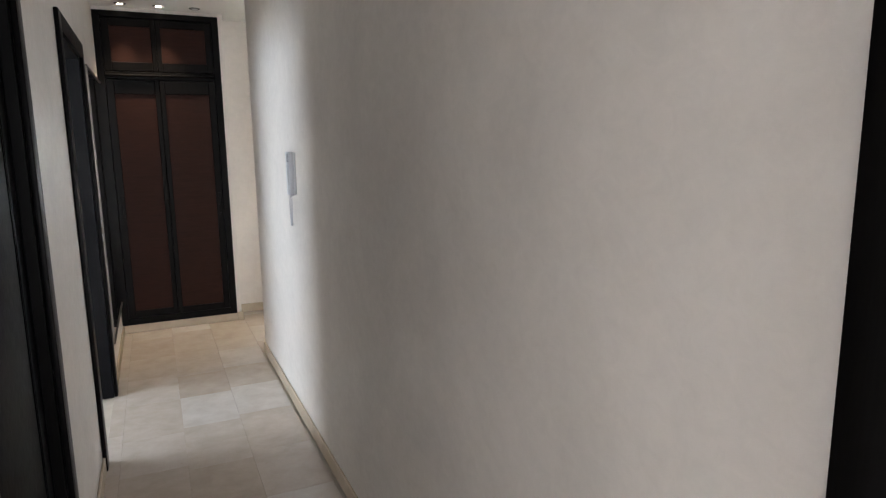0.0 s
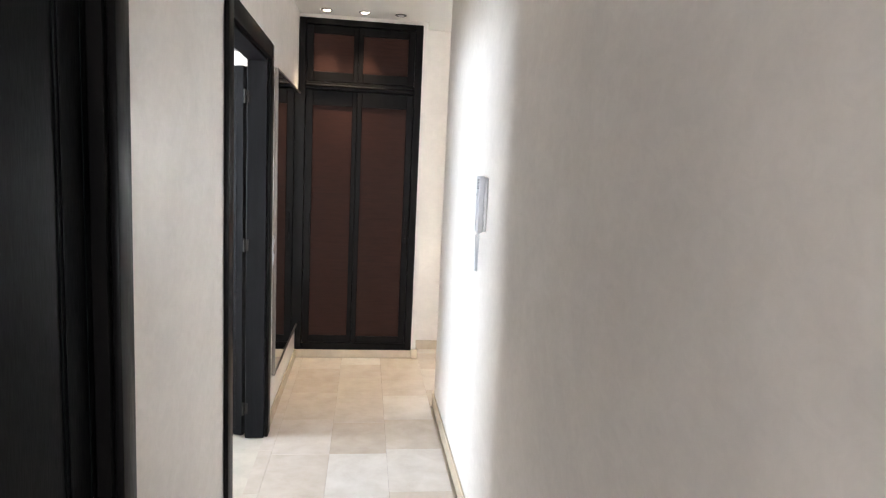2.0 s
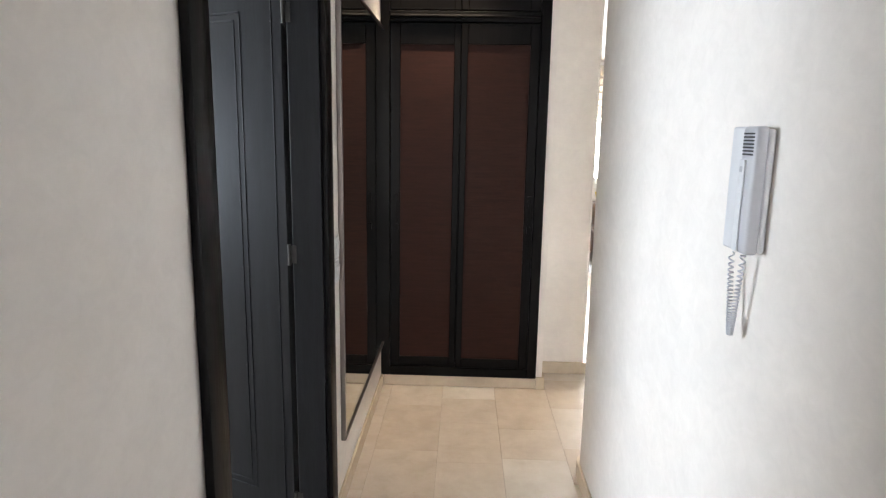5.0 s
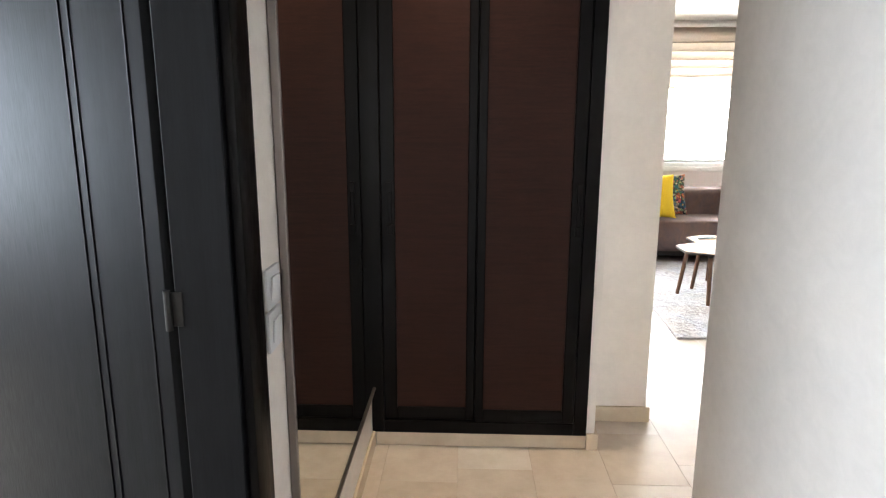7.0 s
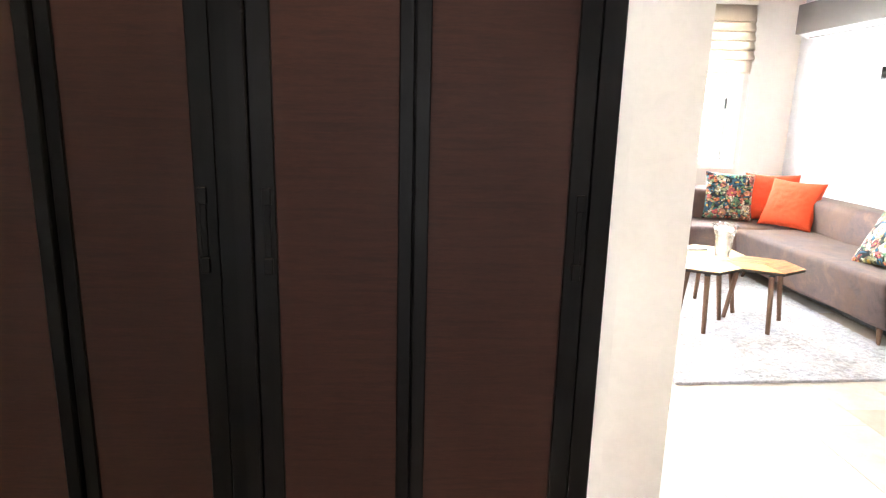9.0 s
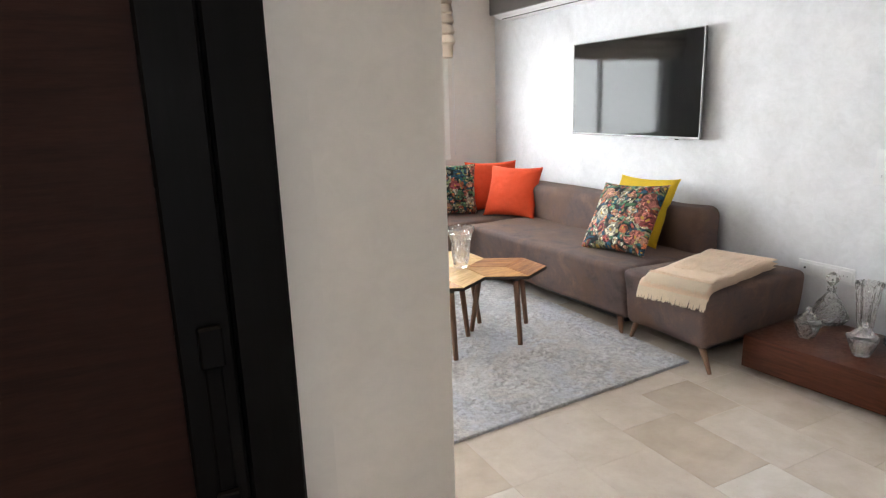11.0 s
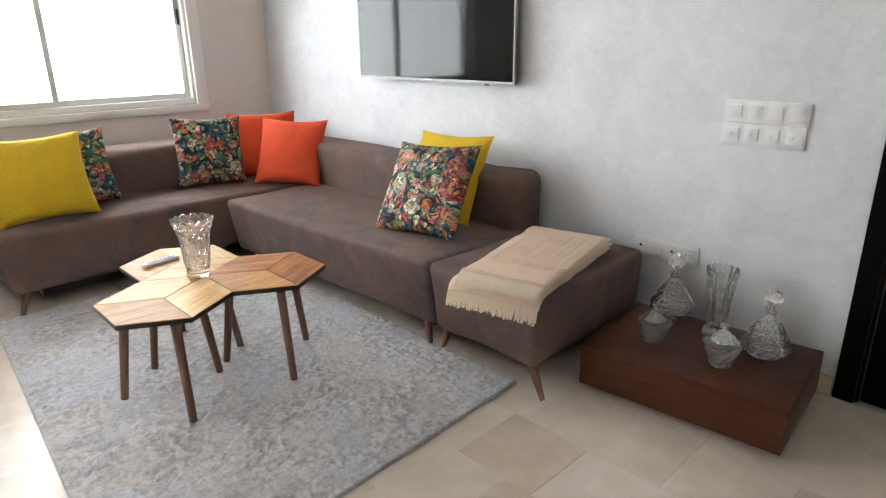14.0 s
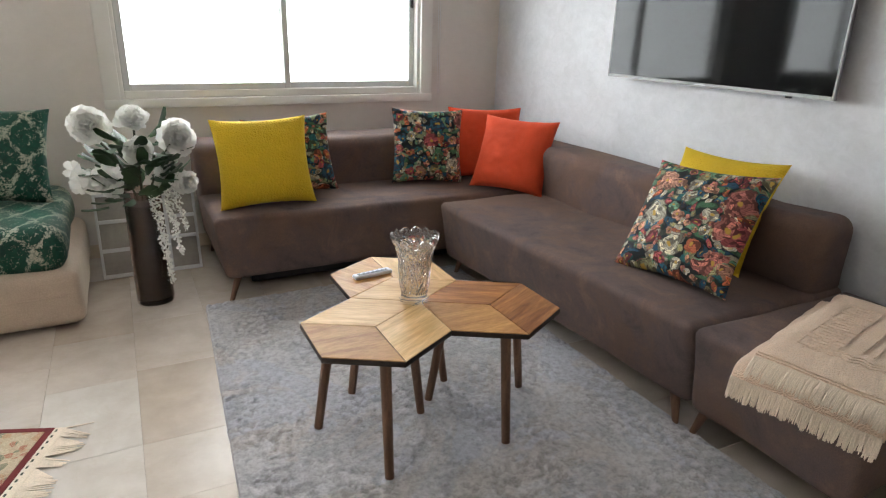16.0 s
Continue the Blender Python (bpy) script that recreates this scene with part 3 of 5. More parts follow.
# bedroom behind the open door, and the room across the corridor: plain shells
structure("wall_bedroom", boxes([(-3.36, -3.2, 2.3, 2.45, 0, H), (-3.36, -3.2, 4.56, 5.2, 0, H), (-3.36, -3.2, 2.45, 4.56, 0, 0.9), (-3.36, -3.2, 2.45, 4.56, 2.2, H), (-3.36, -T, 5.2, 5.36, 0, H), (-3.36, -T, 2.14, 2.3, 0, H)]), M_WINWALL, "plain beige bedroom walls")
structure("ceiling_bedroom", boxes([(-3.36, -T, 2.14, 5.36, H, H + 0.1)]), M_CEIL, "white bedroom ceiling")
structure("wall_side_room", boxes([(3.32, 3.48, -1.7, -1.0, 0, H), (3.32, 3.48, 0.2, 1.2, 0, H), (3.32, 3.48, -1.0, 0.2, 0, 0.9), (3.32, 3.48, -1.0, 0.2, 2.1, H), (1.16, 3.48, 1.2, 1.36, 0, H), (2.561, 3.48, -1.86, -1.7, 0, H)]), M_WINWALL, "plain beige side room walls")
structure("ceiling_side_room", boxes([(1.16, 3.48, -1.86, 1.36, H, H + 0.1)]), M_CEIL, "white side room ceiling")

# room behind the start of the walk, with its own window
structure("wall_start_room", boxes([(-1.6, -1.44, -4.6, -1.86, 0, H), (2.4, 2.56, -4.6, -1.86, 0, H), (-1.44, -0.4, -4.6, -4.44, 0, H), (1.4, 2.4, -4.6, -4.44, 0, H), (-0.4, 1.4, -4.6, -4.44, 0, 0.7), (-0.4, 1.4, -4.6, -4.44, 2.2, H), (-1.44, -T, -1.86, -1.7, 0, H), (1.0 + T, 2.4, -1.86, -1.7, 0, H)]), M_WINWALL, "plain beige walls of the first room")
structure("ceiling_start_room", boxes([(-1.6, 2.56, -4.6, -1.86, H, H + 0.1)]), M_CEIL, "white ceiling of the first room")

# skirtings
def skirt(rows, label="beige marble skirting"):
    structure("baseboard", boxes(rows, 0.002), M_SKIRT, label)


skirt([(0.002, 0.014, 2.005, 2.955, 0, 0.075)])
skirt([(0.002, 0.014, 4.055, 5.42, 0, 0.075)])
skirt([(0.986, 0.998, 0.18, 4.45, 0, 0.075)])
bm = prism([(0.986, 4.448)] + [(1.0 - 0.014 + 0.124 * (1 - math.cos(a)), 4.45 + 0.124 * math.sin(a)) for a in (radians(15 * k) for k in range(7))] + [(1.11, 4.562)] + [(1.0 + 0.11 * (1 - math.cos(a)), 4.452 + 0.11 * math.sin(a)) for a in (radians(15 * k) for k in range(5, -1, -1))], 0, 0.075)
structure("baseboard", bm, M_SKIRT, "beige marble skirting round the wall end")
skirt([(0.015, 0.913, 5.424, 5.436, 0, 0.07)])
skirt([(0.913, 0.964, 5.410, 5.423, 0, 0.075), (0.951, 0.964, 5.423, 5.675, 0, 0.075)])
skirt([(0.964, 1.257, 5.676, 5.689, 0, 0.075), (1.244, 1.257, 5.689, 6.12, 0, 0.075)])
skirt([(3.986, 3.998, 6.005, 9.93, 0, 0.075)])
skirt([(-1.58, 3.985, 9.936, 9.948, 0, 0.075)])


def window_unit(name, x0, x1, z0, z1, label, split):
    """A sliding window: white outer trim, fixed frame, two aluminium sashes with panes and a lock."""
    w = tagged(new(name), label, "window", "", "structure")
    w.location = ((x0 + x1) / 2, 9.95, z0)
    hw, hh = (x1 - x0) / 2, z1 - z0
    part("window_trim", boxes([(-hw - 0.05, -hw + 0.03, -0.022, 0.0, -0.04, hh + 0.05), (hw - 0.03, hw + 0.05, -0.022, 0.0, -0.04, hh + 0.05), (-hw + 0.03, hw - 0.03, -0.022, 0.0, hh - 0.03, hh + 0.05)], 0.005, 2), M_PVC, w, "white painted trim")
    part("window_sill", boxes([(-hw - 0.052, hw + 0.052, -0.025, 0.03, -0.05, -0.002)], 0.005, 2), M_PVC, w, "white sill")
    part("window_frame", boxes([(-hw + 0.002, -hw + 0.05, 0.002, 0.1, 0, hh), (hw - 0.05, hw - 0.002, 0.002, 0.1, 0, hh), (-hw + 0.05, hw - 0.05, 0.002, 0.1, 0, 0.04), (-hw + 0.05, hw - 0.05, 0.002, 0.1, hh - 0.05, hh)], 0.004), M_PVC, w)
    for k, (a, b, yy) in enumerate(((-hw + 0.05, split - (x0 + x1) / 2 + 0.02, 0.02), (split - (x0 + x1) / 2 - 0.02, hw - 0.05, 0.05))):
        s = part("sash", boxes([(a, a + 0.035, yy, yy + 0.028, 0.04, hh - 0.05), (b - 0.035, b, yy, yy + 0.028, 0.04, hh - 0.05), (a + 0.035, b - 0.035, yy, yy + 0.028, 0.04, 0.075), (a + 0.035, b - 0.035, yy, yy + 0.028, hh - 0.085, hh - 0.05)], 0.003), M_ALU, w, "grey aluminium sash")
        p = part("pane", boxes([(a + 0.035, b - 0.035, yy + 0.011, yy + 0.016, 0.075, hh - 0.085)]), M_PANE, s, "clear glass")
        p.visible_shadow = False
        lx = b - 0.024 if k else a + 0.012
        part("lock", boxes([(lx, lx + 0.014, yy - 0.012, yy, 0.52, 0.62)], 0.003), M_BLACK, s, "black latch")
    return w


window_unit("window_1", 1.62, 3.445, 0.875, 2.2, "white framed sliding window with two grey aluminium sashes", 2.555)
window_unit("window_2", -0.75, 0.85, 0.92, 2.2, "white framed sliding window above the green seat", 0.05)
structure("backdrop", boxes([(-300, 120, 60, 60.1, -20, 90)]), M_BACKDROP, "bright white hazy sky outside the windows")
structure("ground", boxes([(-400, 400, -400, 400, -9.2, -9.0)]), M_GROUT, "pale street level far below")

# ---- corridor things ----
def door_frame(d, w, depth, face=0.02, arch=0.075, top=2.12, lining=None):
    """Dark jambs and architraves round an opening; local x along the wall, y into it."""
    for name, x0, x1 in (("architrave", 0, arch), ("architrave", w - arch, w)):
        part(name, boxes([(x0, x1, -face, -0.001, 0, top)], 0.004, 2), M_WENGE, d)
    part("architrave", boxes([(arch, w - arch, -face, -0.001, top - arch, top)], 0.004, 2), M_WENGE, d)
    lining = lining or M_WENGE
    part("jamb", boxes([(arch - 0.012, arch + 0.012, 0.0, depth, 0, top - arch)], 0.002), lining, d)
    part("jamb", boxes([(w - arch - 0.012, w - arch + 0.012, 0.0, depth, 0, top - arch)], 0.002), lining, d)
    part("jamb", boxes([(arch + 0.012, w - arch - 0.012, 0.0, depth, top - arch - 0.012, top - arch + 0.012)], 0.002), lining, d)


def door_leaf(d, w, h, m, both=True, finish_=None, pair=(0.118, 0.134), outer=0.026, far=None):
    """A lacquered leaf with raised rectangular mouldings."""
    bm = bmesh.new()
    box(bm, 0.004, w - 0.004, 0, 0.04, 0.008, h, 0.003)
    finish_ = finish_ or M_WENGE_DOOR
    lf = part("door_leaf", bm, finish_, d, "black-brown lacquered leaf with moulded panels")
    lf.matrix_basis = m
    for z0, z1, insets in ((0.16, h - 0.14, pair), (0.05, h - 0.03, (outer,))):
        rows = []
        for inset in insets:
            a, b, c, e = inset, w - (far or inset), z0 + inset - pair[0], z1 - inset + pair[0]
            if inset == outer:
                c, e = 0.05, h - 0.03
            for y0, y1 in ((-0.003, 0.0), (0.04, 0.043)) if both else ((-0.003, 0.0),):
                rows += [(a, a + 0.005, y0, y1, c, e), (b - 0.006, b, y0, y1, c, e), (a + 0.006, b - 0.006, y0, y1, c, c + 0.006), (a + 0.006, b - 0.006, y0, y1, e - 0.006, e)]
        part("moulding", boxes(rows, 0.001), finish_, lf)
    return lf


def lever(parent, x, z, y, way=1):
    """A rose with a curved lever, and a key rose under it."""
    hd = part("door_handle", lathe([(0.0, 0.0), (0.026, 0.0), (0.026, 0.006), (0.022, 0.01), (0.011, 0.012), (0.0095, 0.045), (0.0, 0.047)], 20), M_CHROME, parent, "chrome lever handle")
    hd.matrix_basis = pose(x, y, z, 90, 0, 0)
    lv = part("lever", tube([(0, 0, 0.04), (way * 0.02, 0, 0.047), (way * 0.06, 0.004, 0.05), (way * 0.1, 0.0, 0.05), (way * 0.125, -0.008, 0.048)], 0.0085, 10, 0.006), M_CHROME, hd)
    ky = part("key_rose", lathe([(0.0, 0.0), (0.026, 0.0), (0.026, 0.006), (0.022, 0.01), (0.01, 0.011), (0.0, 0.009)], 20), M_CHROME, parent, "chrome lock rose")
    ky.matrix_basis = pose(x, y, z - 0.095, 90, 0, 0)


# closed door near the start
d1 = tagged(new("door_1"), "closed black-brown lacquered door in a dark frame", "door", "", "structure")
d1.matrix_basis = pose(0, 1.015, 0, 0, 0, 90)
door_frame(d1, 0.985, T)
lf = door_leaf(d1, 0.807, 2.03, pose(0.09, 0.03, 0), False, M_BLACKDOOR)

# open door, leaf swung into the bedroom
d2 = tagged(new("door_2"), "open black-brown lacquered door swung into a bright bedroom", "door", "", "structure")
d2.matrix_basis = pose(0, 2.96, 0, 0, 0, 90)
door_frame(d2, 1.09, 0.1, 0.02, 0.085, 2.12, M_WENGE_DOOR)
lf = door_leaf(d2, 0.885, 1.995, pose(1.04, 0.102, 0, 0, 0, 66), True, None, (0.173, 0.197), 0.04, 0.012)
for z in (0.17, 1.07, 1.84):
    hg = part("hinge", tube([(0.0, 0.0, z - 0.035), (0.0, 0.0, z + 0.035)], 0.006, 12), M_DARKSTEEL, d2, "steel hinge")
    hg.location = (0.984, 0.109, 0)
    part("hinge_plate", boxes([(0.006, 0.009, -0.022, 0.0, z - 0.03, z + 0.03)], 0.0005), M_DARKSTEEL, hg)

# open doorway opposite the start, leaf folded back out of sight
d3 = tagged(new("door_3"), "open doorway with a dark wooden frame", "door", "", "structure")
d3.matrix_basis = pose(1.0, 0.17, 0, 0, 0, -90)
door_frame(d3, 1.02, T)
door_leaf(d3, 0.84, 2.03, pose(0.93, T + 0.02, 0, 0, 0, 95))

# wardrobe
wr = thing("wardrobe", "built-in black-brown wardrobe with mahogany panels and four doors", "wardrobe", pose(0, 5.402, 0.07))
W = 0.911
part("carcass", boxes([(0.002, W, 0.045, 0.56, 0, 2.5)], 0.003), M_WENGE, wr)
for b in ((0.002, 0.052, 0.0, 0.044, 0, 2.5), (W - 0.055, W, 0.0, 0.044, 0, 2.5)):
    part("stile", boxes([b], 0.003), M_WENGE, wr)
for z0, z1 in ((0, 0.055), (1.99, 2.045), (2.455, 2.5)):
    part("rail", boxes([(0.052, W - 0.055, 0.0, 0.044, z0, z1)], 0.003), M_WENGE, wr)


def wardrobe_door(name, x0, x1, z0, z1, stile, top, bottom, y):
    fr = part(name, boxes([(x0, x0 + stile[0], y, y + 0.024, z0, z1), (x1 - stile[1], x1, y, y + 0.024, z0, z1), (x0 + stile[0], x1 - stile[1], y, y + 0.024, z0, z0 + bottom), (x0 + stile[0], x1 - stile[1], y, y + 0.024, z1 - top, z1)], 0.003), M_WENGE, wr)
    part("panel", boxes([(x0 + stile[0] - 0.004, x1 - stile[1] + 0.004, y + 0.009, y + 0.018, z0 + bottom - 0.004, z1 - top + 0.004)]), M_PANEL, fr, "dark mahogany panel")
    return fr


la = wardrobe_door("door", 0.054, 0.434, 0.058, 1.985, (0.055, 0.035), 0.11, 0.055, 0.012)
lb = wardrobe_door("door", 0.437, W - 0.057, 0.058, 1.985, (0.035, 0.05), 0.11, 0.055, -0.004)
wardrobe_door("upper_door", 0.054, 0.434, 2.05, 2.45, (0.055, 0.035), 0.06, 0.07, 0.004)
wardrobe_door("upper_door", 0.437, W - 0.057, 2.05, 2.45, (0.035, 0.05), 0.06, 0.07, 0.004)
part("top_rail", tube([(0.06, -0.006, 2.018), (W - 0.06, -0.006, 2.018)], 0.009, 8), M_WENGE, wr, "dark lacquered rail")
for dr, x in ((la, 0.078), (lb, 0.822)):
    part("handle", boxes([(x, x + 0.022, -0.014 if dr is lb else 0.002, -0.004 if dr is lb else 0.012, 0.86, 0.9), (x, x + 0.022, -0.014 if dr is lb else 0.002, -0.004 if dr is lb else 0.012, 1.03, 1.07), (x + 0.003, x + 0.019, -0.007 if dr is lb else 0.009, -0.002 if dr is lb else 0.014, 0.9, 1.03)], 0.002), M_WENGE, dr, "black flush pull")

# tall mirror on the west wall
mi = thing("wall_mirror", "tall frameless-looking mirror with a thin dark edge on the wall", "mirror", pose(0.0, 4.215, 0.265, 0, 0, 90))
MW, MH = 1.195, 1.765
part("mirror_glass", boxes([(0.012, MW - 0.001, -0.014, -0.006, 0.012, MH - 0.012)]), M_MIRROR, mi, "silvered glass")
part("mirror_frame", boxes([(0, 0.012, -0.02, -0.001, 0, MH), (0.012, MW, -0.02, -0.001, 0, 0.012), (0.012, MW, -0.02, -0.001, MH - 0.012, MH)], 0.002), M_ALUEDGE, mi, "thin dark metal edge")
part("backing", boxes([(0.012, MW - 0.012, -0.005, -0.001, 0.012, MH - 0.012)]), M_BLACK, mi)


def switch_plate(m, label, cells, keys, category="light switch", group=""):
    """A row of modules on one white plate: rockers or sockets."""
    w = 0.072 * cells + 0.01
    s = thing("light_switch" if category == "light switch" else "wall_socket", label, category, m, group)
    part("plate", boxes([(0, w, -0.009, -0.001, 0, 0.082)], 0.003, 2), M_WHITEPL, s)
    for k in range(cells):
        x = 0.005 + 0.072 * k
        kind = keys[k]
        if kind == "rocker":
            bm = boxes([(x + 0.012, x + 0.06, -0.014, -0.009, 0.017, 0.065)], 0.002, 2)
            bmesh.ops.rotate(bm, verts=bm.verts, cent=(x + 0.036, -0.011, 0.041), matrix=Matrix.Rotation(radians(4), 3, "X"))
            part("rocker", bm, M_WHITEPL, s)
        elif kind == "mark":
            r = part("rocker", boxes([(x + 0.012, x + 0.06, -0.014, -0.009, 0.017, 0.065)], 0.002, 2), M_WHITEPL, s)
            part("mark", boxes([(x + 0.032, x + 0.038, -0.0155, -0.0141, 0.036, 0.048)]), M_GREYPL, r, "small grey mark")
        elif kind == "hole":
            part("insert", boxes([(x + 0.008, x + 0.064, -0.012, -0.009, 0.013, 0.069)], 0.002), M_WHITEPL, s)
            j = part("jack", lathe([(0.0, 0.0), (0.006, 0.0), (0.006, 0.002), (0.0, 0.002)], 12), M_BLACK, s, "black antenna jack")
            j.matrix_basis = pose(x + 0.036, -0.012, 0.041, 90)
        elif kind == "blank":
            part("insert", boxes([(x + 0.008, x + 0.064, -0.012, -0.009, 0.013, 0.069)], 0.002), M_WHITEPL, s, "blank white insert")
        else:
            part("insert", boxes([(x + 0.008, x + 0.064, -0.012, -0.009, 0.013, 0.069)], 0.002), M_WHITEPL, s)
            j = part("socket_well", lathe([(0.0, 0.0), (0.019, 0.0), (0.021, 0.002), (0.018, 0.0022), (0.0, 0.001)], 20), M_WHITEPL, s)
            j.matrix_basis = pose(x + 0.036, -0.012, 0.041, 90)
            for dx in (-0.009, 0.009):
                hl = part("pin_hole", lathe([(0.0, 0.0), (0.0027, 0.0), (0.0027, 0.001), (0.0, 0.001)], 10), M_BLACK, j)
                hl.matrix_basis = pose(dx, 0, 0.0022)
    return s


switch_plate(pose(0, 4.106, 1.018, 0, 0, 90), "white single light switch on cream plaster", 1, ["rocker"], group="corridor switches")
switch_plate(pose(0, 4.106, 0.93, 0, 0, 90), "white single light switch below another one", 1, ["rocker"], group="corridor switches")

# intercom handset
ic = thing("intercom_phone", "grey and white wall intercom with a handset on a coiled cord", "intercom", pose(0.999, 3.136, 1.271, 0, 0, -90))
part("base", boxes([(0.004, 0.11, -0.012, 0.0, 0.004, 0.222)], 0.005, 3), M_WHITEPL, ic, "white plastic base")
part("panel", boxes([(0.0, 0.052, -0.03, -0.0122, 0.0, 0.226)], 0.005, 3), M_WHITEPL, ic, "white front panel")
hs = part("handset", boxes([(0.06, 0.112, -0.036, -0.0125, 0.001, 0.226)], 0.006, 3), M_GREYPL, ic, "pale grey handset")
part("grip", boxes([(0.063, 0.083, -0.0395, -0.0362, 0.004, 0.168)], 0.0015, 2), M_WHITEPL, hs, "white grip")
for k in range(7):
    part("slot", boxes([(0.066, 0.106, -0.0374, -0.0358, 0.176 + 0.006 * k, 0.179 + 0.006 * k)]), M_BLACK, hs, "dark slot")
part("button", boxes([(0.069, 0.079, -0.041, -0.0397, 0.146, 0.156)], 0.0005), M_GREYPL, hs)
cord = []
for k in range(520):
    s = k / 519
    px = 0.034 + 0.05 * s + 0.004 * math.sin(s * 6)
    pz = -0.005 - 0.155 * math.sin(math.pi * min(1, s * 1.02)) ** 0.75
    cord.append((px + 0.0045 * math.cos(k * 0.75), -0.024 + 0.0045 * math.sin(k * 0.75), pz))
part("cord", tube(cord, 0.0017, 5), M_GREYPL, ic, "coiled white cord")

# recessed downlights over the wardrobe
def downlight(x, y, lit):
    dl = thing("downlight", "recessed round ceiling downlight, " + ("lit warm white" if lit else "switched off"), "ceiling light", pose(x, y, H), "corridor downlights")
    part("trim_ring", lathe([(0.026, 0.0), (0.042, 0.0), (0.042, -0.003), (0.036, -0.006), (0.027, -0.004)], 24), M_SILVER, dl, "metal ring")
    part("bulb", lathe([(0.0, -0.002), (0.026, -0.002), (0.022, -0.006), (0.0, -0.007)], 20), M_LAMPGLOW if lit else M_WHITEPL, dl, "glowing lens" if lit else "")


downlight(0.206, 5.27, True)
downlight(0.472, 5.27, True)
downlight(0.732, 5.27, False)

# ---- living room things ----
def tapered_leg(parent, x, y, z, dx, dy, h, r0=0.02, r1=0.01):
    return part("leg", tube([(x, y, z), (x + dx * 0.5, y + dy * 0.5, z - h * 0.5), (x + dx, y + dy, z - h)], r0, 12, r1), M_LEG, parent, "tapered walnut leg")


def slant(bm, x_front, y_front, inset, shear):
    """Draws the lower edge of the front in under the seat and turns the front a little out of square."""
    z0, z1 = min(v.co.z for v in bm.verts), max(v.co.z for v in bm.verts)
    xm, ym = max(v.co.x for v in bm.verts), max(v.co.y for v in bm.verts)
    for v in bm.verts:
        low = 1 - (v.co.z - z0) / (z1 - z0)
        fx, fy = (xm - v.co.x) / (xm - x_front), (ym - v.co.y) / (ym - y_front)
        v.co.x += fx * (inset[0] * low - shear * v.co.y)
        v.co.y += fy * inset[1] * low
    return bm


def sofa(name, label, x0, x1, y0, y1, back, legs, seed, inset=(0.0, 0.0), shear=0.0):
    s = thing(name, label, "sofa", pose((x0 + x1) / 2, (y0 + y1) / 2, 0), "modular corner sofa")
    cx, cy = (x0 + x1) / 2, (y0 + y1) / 2
    part("seat", slant(soft_box(x0 - cx, x1 - cx, y0 - cy, y1 - cy, 0.105, 0.415, 0.034, 5, 9, 0.01, seed), x0 - cx, y0 - cy, inset, shear), M_SUEDE, s)
    if back:
        bx0, bx1, by0, by1 = back
        part("backrest", slant(soft_box(bx0 - cx, bx1 - cx, by0 - cy, by1 - cy, 0.36, 0.675, 0.055, 6, 9, 0.012, seed + 3), bx0 - cx, by0 - cy, (0.0, 0.0), shear), M_SUEDE, s)
    # added black block, set back, standing in for the deep shade under the seat
    ux0, uy0 = x0 + inset[0] + 0.13, y0 + inset[1] + 0.1
    part("gap_shade_block", boxes([(ux0 - cx, x1 - 0.06 - cx, uy0 - cy, y1 - 0.05 - cy, 0.045, 0.112)], 0.006), M_BLACK, s, "added black block that darkens the gap under the seat")
    for lx, ly, dx, dy in legs:
        tapered_leg(s, lx - cx, ly - cy, 0.112, dx, dy, 0.112)
    return s


sofa("ottoman", "taupe brown suede ottoman seat with a throw on it", 3.155, 3.93, 6.765, 7.32, None, [(3.24, 6.83, -0.035, -0.085), (3.25, 7.28, -0.02, 0.03), (3.88, 6.85, 0.02, -0.04), (3.88, 7.26, 0.02, 0.03)], 1, (0.055, 0.025))
sofa("sofa", "taupe brown suede sofa section under the television", 3.115, 3.955, 7.325, 8.96, (3.72, 3.965, 7.345, 9.6), [(3.24, 7.41, -0.02, -0.04), (3.2, 8.9, -0.02, 0.03), (3.88, 7.4, 0.02, -0.03), (3.88, 8.9, 0.02, 0.03)], 5, (0.055, 0.0), 0.05)
sofa("sofa", "taupe brown suede sofa section under the window", 1.955, 3.94, 9.03, 9.87, (1.95, 3.7, 9.52, 9.87), [(2.06, 9.1, -0.06, -0.09), (3.1, 9.12, 0, -0.02), (2.05, 9.8, -0.03, 0.02), (3.85, 9.8, 0.02, 0.02)], 9, (0.04, 0.0))


def cushion(label, mat, w, h, t, x, y, z, tilt, yaw, roll, seed):
    """A scatter cushion: its base edge at (x, y, z), leaning back by tilt; yaw turns its face from -y."""
    c = thing("cushion", label, "cushion", Matrix.Translation((x, y, z)) @ pose(0, 0, 0, 0, 0, yaw) @ pose(0, 0, 0, -tilt, 0, 0) @ pose(0, 0, 0, 0, roll, 0), "sofa cushions")
    part("cover", cushion_mesh(w, h, t, seed, 32, 0.085), mat, c, angle=60)
    part("zip_seam", tube([(w / 2 * u, 0, 0.003 + h / 2 * 0.085 * (1 - u * u)) for u in (k / 8 - 1 for k in range(17))], 0.0028, 6), mat, c)
    return c


